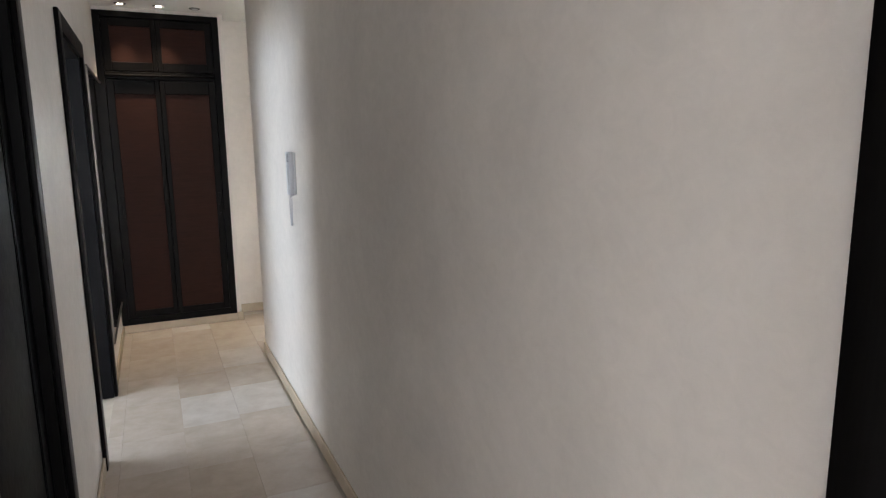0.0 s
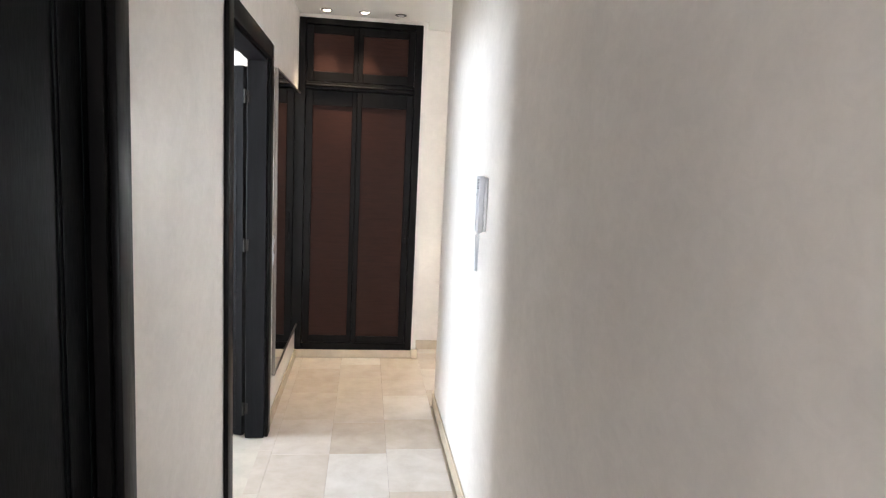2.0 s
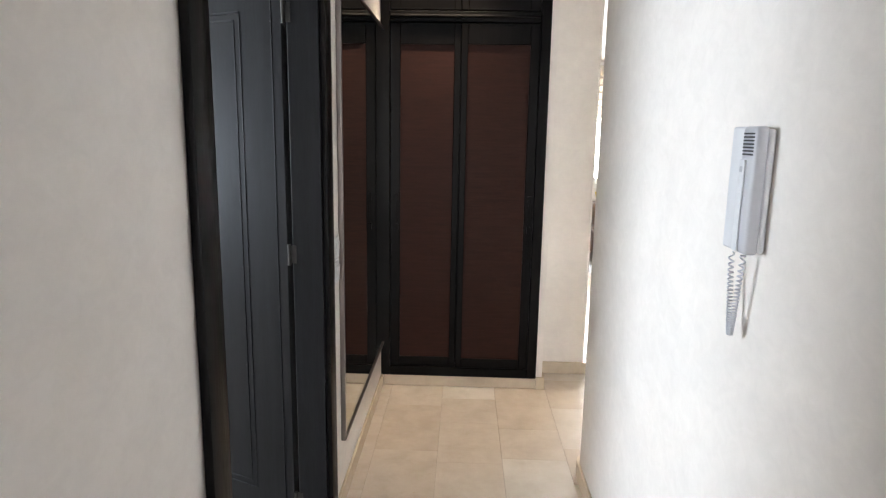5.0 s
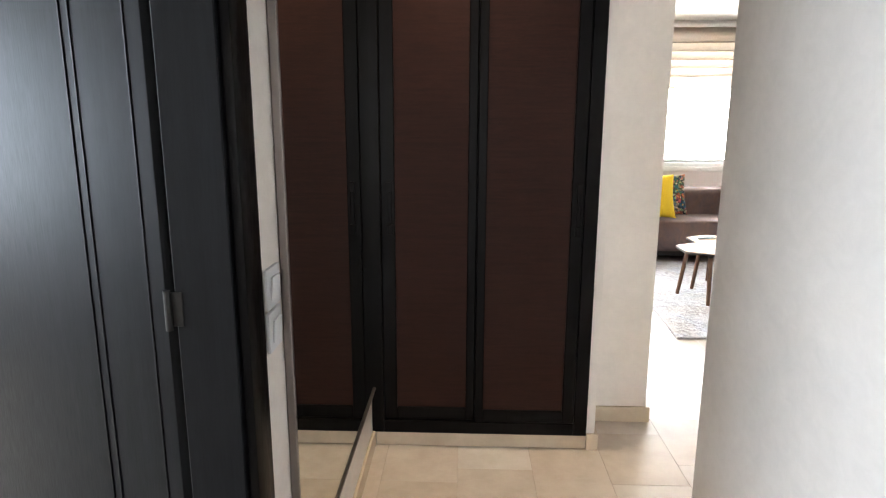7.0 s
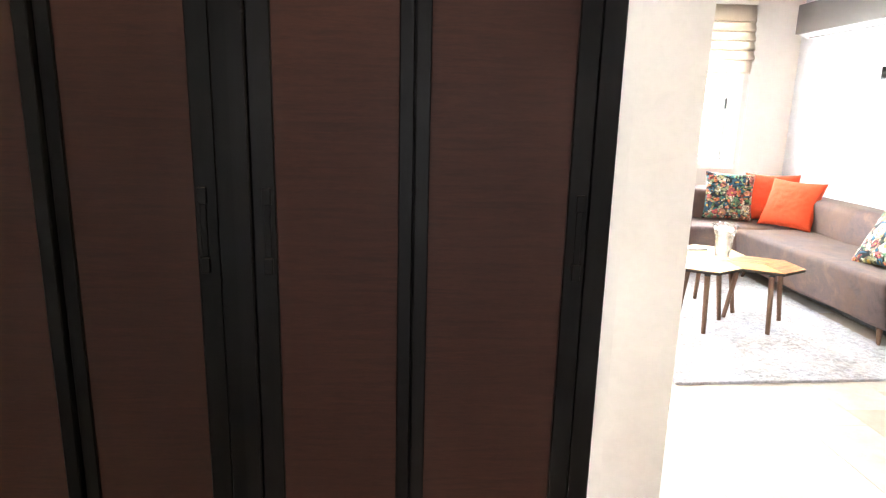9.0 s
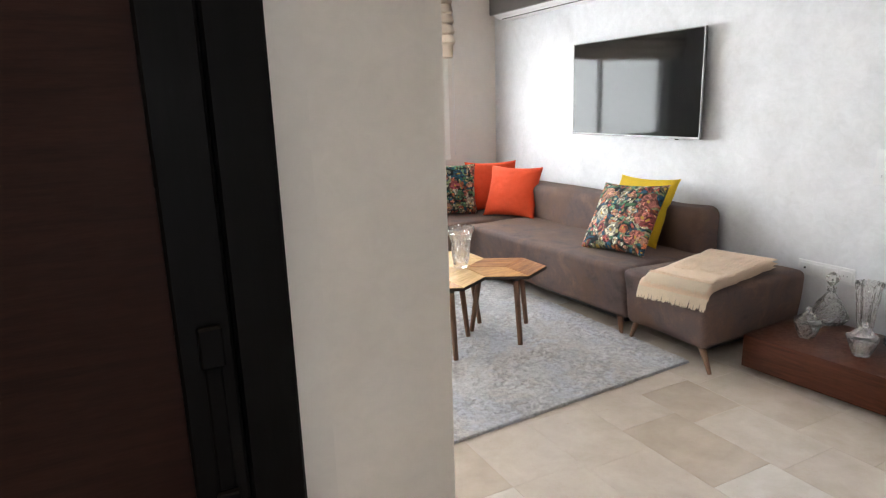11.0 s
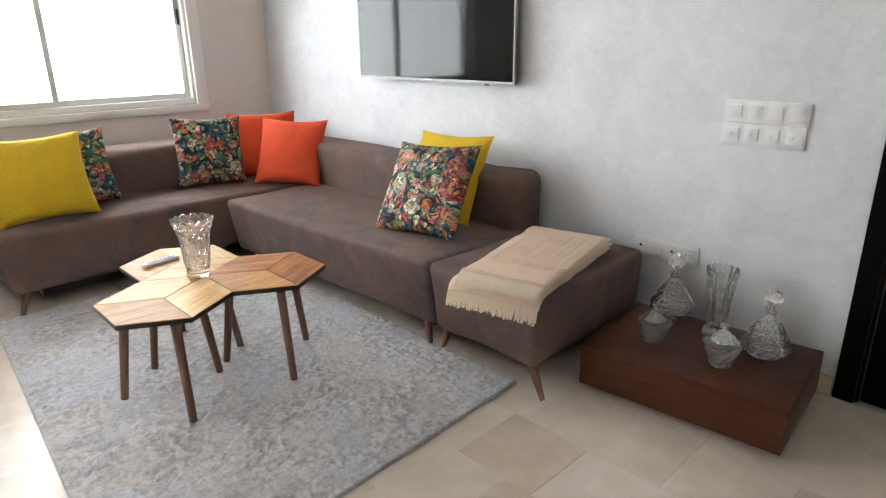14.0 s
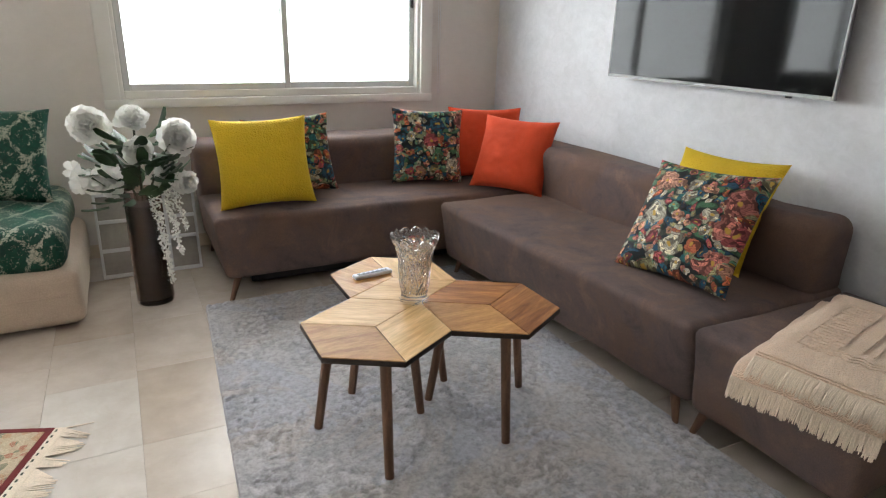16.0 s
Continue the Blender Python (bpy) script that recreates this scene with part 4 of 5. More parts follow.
cushion("bright yellow quilted square cushion leaning on a floral one", M_YELLOW, 0.47, 0.445, 0.19, 2.25, 9.185, 0.415, 18, -2.5, -1.5, 1)
cushion("floral printed square cushion behind a yellow cushion", M_FLORAL, 0.46, 0.42, 0.13, 2.43, 9.37, 0.415, 16, -6, -4, 2)
cushion("floral printed square cushion in front of orange cushions", M_FLORAL, 0.425, 0.432, 0.15, 3.205, 9.36, 0.415, 13, -13, 1.8, 3)
cushion("bright orange velvet square cushion in the sofa corner", M_ORANGE, 0.45, 0.43, 0.13, 3.59, 9.36, 0.415, 14, -22, 0, 4)
cushion("bright orange velvet square cushion leaning on another orange one", M_ORANGE, 0.45, 0.436, 0.17, 3.525, 9.02, 0.415, 25.5, -56, 1, 5)
cushion("bright yellow quilted square cushion behind a floral one", M_YELLOW, 0.47, 0.465, 0.13, 3.62, 7.78, 0.415, 28, -85, -1, 6)
cushion("large floral printed square cushion with orange and teal flowers", M_FLORAL, 0.49, 0.47, 0.15, 3.365, 7.645, 0.415, 32.5, -84, -3.4, 7)

# folded throw over the ottoman's front
TH_L = 0.64
th = thing("throw_blanket", "folded beige woven throw with a fringed end on the ottoman", "blanket", pose(3.455, 6.965, 0.42, 0, 0, 13))


def throw_point(s, y, off, lift):
    """A point of a sheet that lies flat for TH_L and then rolls over the front edge; s runs along it."""
    sag = 0.0045 * noise.noise(Vector((s * 7, y * 9, off * 60))) + 0.002 * noise.noise(Vector((s * 25, y * 25, off * 60)))
    x0 = 0.31 - TH_L
    r = 0.035 + off
    if s < TH_L:
        return Vector((0.31 - s, y, off + lift + sag))
    a = min((s - TH_L) / r, 1.35)
    rest = max(0.0, s - TH_L - 1.35 * r)
    return Vector((x0 - (r + lift) * math.sin(a) - rest * 0.22, y + 0.02 * rest, off - r + (r + lift) * math.cos(a) - rest * 0.97 + sag))


def throw_sheet(w0, w1, off, hang, thick):
    bm = bmesh.new()
    n, m = 18, 34
    layers = []
    for lift in (0.0, thick):
        layers.append([[bm.verts.new(throw_point(i / m * (TH_L + hang), (w0 + (w1 - w0) * j / n) * (1.03 - 0.12 * i / m) + 0.006 * noise.noise(Vector((i * 0.25, off * 90, 5))), off, lift if 0 < j < n and 0 < i < m else thick / 2)) for j in range(n + 1)] for i in range(m + 1)])
    for rows in layers:
        for a, b in zip(rows, rows[1:]):
            for j in range(n):
                bm.faces.new((a[j], a[j + 1], b[j + 1], b[j]))
    bmesh.ops.remove_doubles(bm, verts=bm.verts, dist=0.0002)
    return bm


FOLDS = ((-0.18, 0.225, 0.002, 0.05, 0.019), (-0.188, 0.19, 0.021, 0.03, 0.02), (-0.185, 0.18, 0.041, 0.024, 0.02))
part("lower_fold", throw_sheet(*FOLDS[0]), M_THROW, th, angle=60)
part("middle_fold", throw_sheet(*FOLDS[1]), M_THROW, th, angle=60)
part("upper_fold", throw_sheet(*FOLDS[2]), M_THROW, th, angle=60)
rnd = random.Random(4)
for w0, w1, off, hang, thick in (FOLDS[0], FOLDS[2]):
    bm = bmesh.new()
    for k in range(420):
        y = (w0 + 0.004 + (w1 - w0 - 0.008) * k / 419) * 0.91
        clump = 0.0035 * math.sin(k * 0.31 + 2 * math.sin(k * 0.08))
        ln = 0.046 + rnd.random() * 0.014 + 0.003 * math.sin(k * 0.11)
        out, sway = rnd.uniform(0.0, 0.008), clump + rnd.uniform(-0.004, 0.004)
        top, mid, low = (throw_point(TH_L + hang - 0.006 + ln * f, y + sway * f, off, thick * 0.6 + out * f + 0.003) for f in (0.0, 0.5, 1.0))
        rings = []
        for p, w in ((top, 0.0019), (mid, 0.002), (low, 0.0011)):
            rings.append([bm.verts.new(p + Vector(d) * w) for d in ((0, 1, 0), (-0.9, 0, 0.4), (0, -1, 0))])
        for a, b in zip(rings, rings[1:]):
            for q in range(3):
                bm.faces.new((a[q], a[(q + 1) % 3], b[(q + 1) % 3], b[q]))
    tagged(part("fringe", bm, M_FRINGE, th, "cream yarn fringe"), kind="stuff")


def ridge(points, w=0.0023):
    """A raised cord woven into the upper fold along (s, y) points."""
    pts = []
    for (s0, y0), (s1, y1) in zip(points, points[1:]):
        n = max(1, int(math.hypot(s1 - s0, y1 - y0) / 0.015))
        pts += [(s0 + (s1 - s0) * k / n, y0 + (y1 - y0) * k / n) for k in range(n)]
    pts.append(points[-1])
    return tube([throw_point(s, y, 0.041, 0.0205) for s, y in pts], w, 6)


weave = [[(0.1, -0.17 + 0.03 * k), (0.44 - 0.012 * (k % 2), -0.17 + 0.03 * k)] for k in range(6)]
for k in range(5):
    s0 = 0.1 + 0.085 * k
    weave.append([(s0, 0.03), (s0 + 0.06, 0.03), (s0 + 0.06, 0.12), (s0, 0.12), (s0, 0.03)])
    weave.append([(s0 + 0.02, 0.045), (s0 + 0.04, 0.045), (s0 + 0.04, 0.1), (s0 + 0.02, 0.1), (s0 + 0.02, 0.045)])
    weave.append([(s0 + 0.064, 0.055), (s0 + 0.081, 0.065), (s0 + 0.064, 0.085), (s0 + 0.081, 0.1)])
for q in range(3):
    weave.append([(0.47 + 0.016 * q + (0.012 if k % 2 else 0), -0.18 + 0.024 * k) for k in range(12)])
weave.append([(TH_L + 0.008, -0.166), (TH_L + 0.008, 0.16)])
weave.append([(TH_L + 0.018, -0.166), (TH_L + 0.018, 0.16)])
bm = bmesh.new()
for w in weave:
    r_ = ridge(w)
    me_ = bpy.data.meshes.new("cord")
    r_.to_mesh(me_)
    r_.free()
    bm.from_mesh(me_)
    bpy.data.meshes.remove(me_)
tagged(part("raised_weave", bm, M_THROW, th, "raised cord pattern"), kind="stuff")

# rug
bm = bmesh.new()
nx, ny = 250, 390
SW, SE, NW, NE = (1.755, 6.81), (3.238, 6.895), (1.882, 9.01), (3.23, 9.03)  # a little out of square
grid = []
for j in range(ny + 1):
    row = []
    for i in range(nx + 1):
        u, w = i / nx, j / ny
        x, y = ((SW[q] * (1 - u) + SE[q] * u) * (1 - w) + (NW[q] * (1 - u) + NE[q] * u) * w for q in (0, 1))
        e = min(i, nx - i, j, ny - j)
        p = Vector((x * 40, y * 40, 0))
        carve = noise.fractal(Vector((x * 5, y * 5, 2)), 1.0, 2.0, 3)
        tuft = noise.fractal(Vector((x * 30, y * 30, 7)), 0.75, 2.1, 4)
        z = 0.013 + 0.0032 * max(-0.9, min(0.7, tuft * 6)) * (0.6 + 0.4 * math.tanh(6 * carve)) + rnd.uniform(-0.0008, 0.0008)
        if e == 0:
            z = 0.001
            x += 0.002 * noise.noise(p * 0.5)
            y += 0.002 * noise.noise(p * 0.5 + Vector((9, 0, 0)))
        row.append(bm.verts.new((x - 2.5, y - 7.9, z)))
    grid.append(row)
for j in range(ny):
    for i in range(nx):
        bm.faces.new((grid[j][i], grid[j][i + 1], grid[j + 1][i + 1], grid[j + 1][i]))
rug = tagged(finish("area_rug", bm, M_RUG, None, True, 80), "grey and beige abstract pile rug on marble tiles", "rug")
rug.location = (2.5, 7.9, 0.001)

# cluster of three hexagonal coffee tables
R = 0.234
TZ = 0.415


def hex_table(x, y, turn, seed):
    t = thing("coffee_table", "hexagonal oak veneer coffee table with tapered walnut legs", "coffee table", pose(x, y, 0.0), "hexagonal coffee tables")
    rim = [(R * math.sin(radians(60 * k)), R * math.cos(radians(60 * k))) for k in range(6)]
    part("tabletop", prism(rim[::-1], TZ - 0.02, TZ - 0.003, 0.002), M_EDGE, t, "dark edged top board")
    for k in range(3):
        a = turn + 2 * k
        quad = [(0.0, 0.0), rim[a % 6], rim[(a + 1) % 6], rim[(a + 2) % 6]]
        cx, cy = sum(p[0] for p in quad) / 4, sum(p[1] for p in quad) / 4
        quad = [(cx + (px - cx) * 0.985, cy + (py - cy) * 0.985) for px, py in quad]
        ang = math.atan2(rim[a % 6][1], rim[a % 6][0])
        c, s = math.cos(-ang), math.sin(-ang)
        loc = [((px - cx) * c - (py - cy) * s, (px - cx) * s + (py - cy) * c) for px, py in quad]
        v = part("veneer", prism(loc[::-1], 0, 0.0035, 0.0008), ((M_VEN_A, M_VEN_C, M_VEN_A), (M_VEN_B, M_VEN_C, M_VEN_B), (M_VEN_A, M_VEN_A, M_VEN_C))[seed][k], t, "oak veneer rhombus", smooth=False)
        v.matrix_basis = Matrix.Translation((cx, cy, TZ - 0.0035)) @ pose(0, 0, 0, 0, 0, math.degrees(ang))
    for k in range(3):
        a = radians(120 * k + (80 if seed == 2 else 20))
        dx, dy = math.cos(a), math.sin(a)
        lg = part("leg", tube([(dx * 0.145, dy * 0.145, TZ - 0.02), (dx * 0.175, dy * 0.175, 0.2), (dx * 0.203, dy * 0.203, 0.016)], 0.0175, 12, 0.014), M_LEG, t, "tapered walnut leg")
        part("ferrule", tube([(dx * 0.145, dy * 0.145, TZ - 0.021), (dx * 0.1485, dy * 0.1485, TZ - 0.045)], 0.0188, 12), M_BLACK, lg, "black ferrule")
    return t


hex_table(2.251, 7.72, 1, 0)
hex_table(2.656, 7.72, 1, 1)
hex_table(2.4535, 8.071, 0, 2)


def cut_crystal(outer, wall, floor_z, sides, n, slant, depth, band, rim=0.0, lobes=0, lobe=0.0):
    """A thick-walled body with crossing cuts over the heights in band; flat facets catch the light."""
    prof = []
    for (r0, z0), (r1, z1) in zip(outer, outer[1:]):
        steps = max(1, int(math.hypot(r1 - r0, z1 - z0) / 0.009))
        prof += [(r0 + (r1 - r0) * k / steps, z0 + (z1 - z0) * k / steps) for k in range(steps)]
    prof.append(outer[-1])
    bm = bmesh.new()
    rings = []

    def ring(r, z, cut):
        row = []
        for k in range(sides):
            t = 2 * math.pi * k / sides
            f = 1 + lobe * math.cos(lobes * t)
            if cut:
                f -= depth * max(abs(math.sin(n * t / 2 + slant * z)) < 0.5, abs(math.sin(n * t / 2 - slant * z)) < 0.5)
            row.append(bm.verts.new((r * f * math.cos(t), r * f * math.sin(t), z + (rim * abs(math.sin(n * t / 2)) if z >= outer[-1][1] - 0.001 else 0))))
        return row

    for r, z in prof:
        rings.append(ring(r, z, band[0] < z < band[1]))
    for r, z in reversed([p for p in prof if p[1] > floor_z]):
        rings.append(ring(max(0.004, r - wall), z, False))
    for a, b in zip(rings, rings[1:]):
        for k in range(sides):
            bm.faces.new((a[k], a[(k + 1) % sides], b[(k + 1) % sides], b[k]))
    bm.faces.new(rings[0][::-1])
    bm.faces.new(rings[-1])
    return bm


# cut crystal vase on the tables: thick wall, flared jagged rim, crossing cuts
vs = thing("crystal_vase", "tall cut crystal vase with a flared rim on the coffee tables", "vase", pose(2.44, 7.85, TZ))
part("body", cut_crystal([(0.04, 0.0), (0.049, 0.003), (0.049, 0.009), (0.044, 0.02), (0.043, 0.03), (0.05, 0.06), (0.053, 0.1), (0.056, 0.15), (0.065, 0.19), (0.08, 0.224)], 0.008, 0.034, 56, 14, 65, 0.075, (0.03, 0.2), 0.011, 7, 0.02), M_CRYSTAL, vs, "clear cut crystal", False)

# remote control
rc = thing("remote_control", "slim white and silver remote control on a coffee table", "remote", pose(2.39, 8.112, TZ + 0.001, 0, 0, 9))
part("body", boxes([(-0.075, 0.075, -0.017, 0.017, 0, 0.014)], 0.004, 3), M_WHITEPL, rc)
part("strip", boxes([(-0.06, 0.06, -0.009, 0.009, 0.0141, 0.0155)], 0.0005), M_SILVER, rc, "silver key strip")
for k in range(6):
    part("key", boxes([(-0.052 + 0.019 * k, -0.042 + 0.019 * k, -0.005, 0.005, 0.0156, 0.017)], 0.0005), M_GREYPL, rc)

# television
tv = thing("television", "wall-mounted flat television with a thin silver bezel, switched off", "television", pose(3.93, 8.72, 1.068, 0, 0, -90))
TW, TH = 1.205, 0.66
part("housing", boxes([(0.02, TW - 0.02, 0.012, 0.042, 0.02, TH - 0.02), (0.35, 0.9, 0.042, 0.068, 0.15, 0.5)], 0.005, 2), M_BLACK, tv, "black plastic back")
part("screen", boxes([(0.008, TW - 0.008, -0.002, 0.011, 0.014, TH - 0.006)]), M_SCREEN, tv, "glossy black screen", smooth=False)
part("bezel", boxes([(0, 0.008, -0.004, 0.014, 0, TH), (TW - 0.008, TW, -0.004, 0.014, 0, TH), (0.008, TW - 0.008, -0.004, 0.014, TH - 0.006, TH), (0.008, TW - 0.008, -0.006, 0.014, 0, 0.014)], 0.001), M_SILVER, tv, "thin silver bezel")
part("badge", boxes([(TW / 2 - 0.03, TW / 2 + 0.03, -0.0068, -0.0062, 0.004, 0.009)]), M_GREYPL, tv, "small pale mark")
part("receiver", boxes([(TW * 0.84, TW * 0.84 + 0.025, -0.003, 0.01, -0.008, -0.0005)], 0.002), M_BLACK, tv)

# air conditioner
ac = thing("air_conditioner", "wall-mounted air conditioner with a dark grey front and white underside", "air conditioner", pose(4.0, 9.68, 2.02, 0, 0, -90))
AW = 1.2
outline = [(0, 0.0), (-0.12, 0.0), (-0.19, 0.03), (-0.215, 0.075), (-0.2, 0.285), (0, 0.285)]
bm = prism([(y, z) for y, z in outline], 0, AW, 0.006)
bmesh.ops.transform(bm, matrix=Matrix(((0, 0, 1, 0), (1, 0, 0, 0), (0, 1, 0, 0), (0, 0, 0, 1))), verts=bm.verts)
part("body", bm, M_WHITEPL, ac, "white plastic body")
bm = boxes([(0.006, AW - 0.006, -0.226, -0.19, 0.032, 0.28)], 0.004, 2)
part("front_panel", bm, M_ACDARK, ac, "dark grey front panel")
fl = part("louvre", boxes([(0.06, AW - 0.06, -0.006, 0.006, -0.0015, 0.003)], 0.001), M_WHITEPL, ac, "white air flap")
fl.matrix_basis = pose(0, -0.16, 0.012, -23, 0, 0)
part("slot", boxes([(0.055, AW - 0.055, -0.13, -0.118, -0.001, 0.004)]), M_BLACK, ac, "dark air slot")

# roman blind on the window
rb = thing("roman_blind", "raised linen roman blind gathered in folds above the window", "blind", pose(2.515, 9.9, 1.72))
bm = bmesh.new()
prof = [(0.0, 0.61)]
for k in range(5):
    z = 0.5 - 0.085 * k
    prof += [(-0.03 - 0.012 * k, z - 0.02), (-0.036 - 0.012 * k, z - 0.04), (-0.014 - 0.006 * k, z - 0.052)]
prof += [(-0.03, 0.0)]
rows = []
for y, z in prof:
    rows.append([bm.verts.new((-1.0 + 2.0 * i / 30, y + 0.006 * noise.noise(Vector((i * 0.25, z * 9, 1))), z - 0.012 * math.sin(math.pi * i / 30) * (1 - z / 0.61) + 0.004 * noise.noise(Vector((i * 0.4, z * 5, 4))))) for i in range(31)])
for a, b in zip(rows, rows[1:]):
    for i in range(30):
        bm.faces.new((a[i], a[i + 1], b[i + 1], b[i]))
bl = part("cloth", bm, M_BLIND, rb, "pale linen folds", angle=70)
sol = bl.modifiers.new("thickness", "SOLIDIFY")
sol.thickness = 0.003
part("head_rail", boxes([(-1.0, 1.0, -0.03, 0.025, 0.605, 0.64)], 0.003), M_PVC, rb)
part("pull_chain", tube([(1.02, 0.03, 0.6), (1.022, 0.032, 0.0), (1.02, 0.03, -0.8), (1.028, 0.028, -0.86), (1.036, 0.03, -0.8), (1.034, 0.032, 0.0), (1.036, 0.03, 0.6)], 0.0016, 5), M_WHITEPL, rb, "thin white pull chain")
part("bottom_bar", tube([(-0.99, -0.03, 0.0), (0, -0.03, -0.012), (0.99, -0.03, 0.0)], 0.008, 8), M_BLIND, rb)

# entrance door with its furniture
ed = tagged(new("door_4"), "closed black entrance door with chrome lever and sliding bolt", "door", "", "structure")
ed.matrix_basis = pose(4.0, 6.0, 0, 0, 0, -90)
door_frame(ed, 0.97, T, 0.02, 0.07, 2.16)
bm = bmesh.new()
box(bm, 0.085, 0.885, 0.004, 0.05, 0.008, 2.07, 0.003)
el = part("door_leaf", bm, M_BLACKDOOR, ed, "plain black lacquered leaf")
lever(el, 0.122, 1.004, 0.004, 1)
part("bolt_tip", tube([(0.045, -0.036, 1.290), (0.084, -0.036, 1.290)], 0.011, 12), M_CHROME, el, "chrome bolt end")
bolt = part("sliding_bolt", boxes([(0.1, 0.175, -0.004, 0.0035, 1.258, 1.323), (0.05, 0.082, -0.028, -0.0205, 1.243, 1.274), (0.05, 0.082, -0.028, -0.0205, 1.306, 1.337)], 0.002), M_BRASS, el, "worn brass bolt plate and keeper")
part("bolt_bar", tube([(0.05, -0.032, 1.290), (0.235, -0.012, 1.290)], 0.0085, 10), M_BRASS, bolt)
for x in (0.108, 0.135, 0.162):
    part("bolt_guide", boxes([(x, x + 0.011, -0.034, -0.003, 1.275, 1.305)], 0.003), M_BRASS, bolt)

# switches and sockets on the grey wall
switch_plate(pose(4.0, 6.53, 0.972, 0, 0, -90), "white four-gang light switch plate on grey stucco", 4, ["rocker"] * 4, group="hall switches")
switch_plate(pose(4.0, 6.533, 0.888, 0, 0, -90), "white four-gang switch plate with small grey marks", 4, ["mark"] * 4, group="hall switches")
switch_plate(pose(4.0, 6.86, 0.37, 0, 0, -90), "white plate with two jacks and a mains socket", 4, ["hole", "blank", "hole", "socket"], "socket")

# low platform with crystal
pl = thing("low_platform", "low dark mahogany box table on a recessed plinth", "low table", pose(3.66, 6.38, 0, 0, 0, 5))
part("top_box", boxes([(-0.27, 0.237, -0.364, 0.34, 0.034, 0.195)], 0.004, 2), M_PLATFORM, pl)
part("plinth", boxes([(-0.2, 0.22, -0.29, 0.3, 0.001, 0.034)]), M_WENGE, pl, "recessed dark plinth")
PZ = 0.196
STOP = [(0.006, 0.0), (0.011, 0.001), (0.011, 0.02), (0.009, 0.026), (0.034, 0.056), (0.03, 0.072), (0.002, 0.094)]


def stopper(parent, z, s, name="stopper"):
    st = part(name, lathe([(r * s, h * s) for r, h in STOP], 6), M_CRYSTAL, parent, "faceted crystal stopper", False)
    st.location = (0, 0, z)
    return st


def decanter(x, y, label, s=1.0):
    d = thing("decanter", label, "decanter", pose(x, y, PZ, 0, 0, 20), "crystal on the platform")
    outer = [(0.05 * s, 0.0), (0.06 * s, 0.002), (0.083 * s, 0.026 * s), (0.079 * s, 0.045 * s), (0.05 * s, 0.1 * s), (0.026 * s, 0.136 * s), (0.016 * s, 0.148 * s), (0.02 * s, 0.156 * s), (0.016 * s, 0.162 * s), (0.021 * s, 0.17 * s)]
    part("body", cut_crystal(outer, 0.006, 0.012, 40, 10, 60, 0.07, (0.006, 0.125 * s), 0.0, 8, 0.02), M_CRYSTAL, d, "clear cut crystal", False)
    stopper(d, 0.152 * s, s)


decanter(3.85, 6.585, "cut crystal decanter with a faceted stopper beside a small bowl", 1.08)
decanter(3.76, 6.185, "cut crystal decanter with a faceted stopper and broad base", 1.03)


def sugar_bowl(x, y, label, s=1.0, turn=0):
    """A five-sided looking bowl with a roof-like lid and a knob."""
    d = thing("crystal_bowl", label, "bowl", pose(x, y, PZ, 0, 0, turn), "crystal on the platform")
    outer = [(0.028 * s, 0.0), (0.033 * s, 0.001), (0.046 * s, 0.034 * s), (0.058 * s, 0.068 * s), (0.061 * s, 0.076 * s)]
    part("body", cut_crystal(outer, 0.006, 0.01, 40, 10, 90, 0.09, (0.005, 0.07 * s), 0.006, 5, 0.05), M_CRYSTAL, d, "clear cut crystal", False)
    lid = part("lid", cut_crystal([(0.05 * s, 0.0), (0.053 * s, 0.003), (0.034 * s, 0.028), (0.014 * s, 0.042), (0.011 * s, 0.045)], 0.006, 0.003, 30, 10, 120, 0.1, (0.004, 0.036), 0.0, 5, 0.05), M_CRYSTAL, d, "faceted crystal lid", False)
    lid.location = (0, 0, 0.0775 * s)
    part("knob", lathe([(0.004, 0.0), (0.011, 0.001), (0.008, 0.006), (0.016, 0.018), (0.002, 0.03)], 6), M_CRYSTAL, lid, "", False).location = (0, 0, 0.0455)
    return d


handled = sugar_bowl(3.575, 6.52, "small cut crystal basket bowl with a lid and arched handle", 1.0, 10)
part("arched_handle", tube([(0.058 * math.cos(a), 0.03 * math.sin(a) * 0.1, 0.078 + 0.065 * math.sin(a)) for a in (math.pi * k / 12 for k in range(13))], 0.0035, 6), M_CRYSTAL, handled, "thin glass arch")
sugar_bowl(3.57, 6.265, "small cut crystal bowl with a lid near the platform's edge", 1.06, 40)
tv_ = thing("crystal_vase", "tall narrow cut crystal vase with fluted sides and jagged rim", "vase", pose(3.79, 6.38, PZ), "crystal on the platform")
part("body", cut_crystal([(0.036, 0.0), (0.042, 0.002), (0.042, 0.012), (0.033, 0.03), (0.036, 0.08), (0.042, 0.15), (0.05, 0.22), (0.055, 0.258)], 0.009, 0.04, 64, 16, 70.0, 0.06, (0.03, 0.235), 0.012, 8, 0.11), M_CRYSTAL, tv_, "clear cut crystal", False)

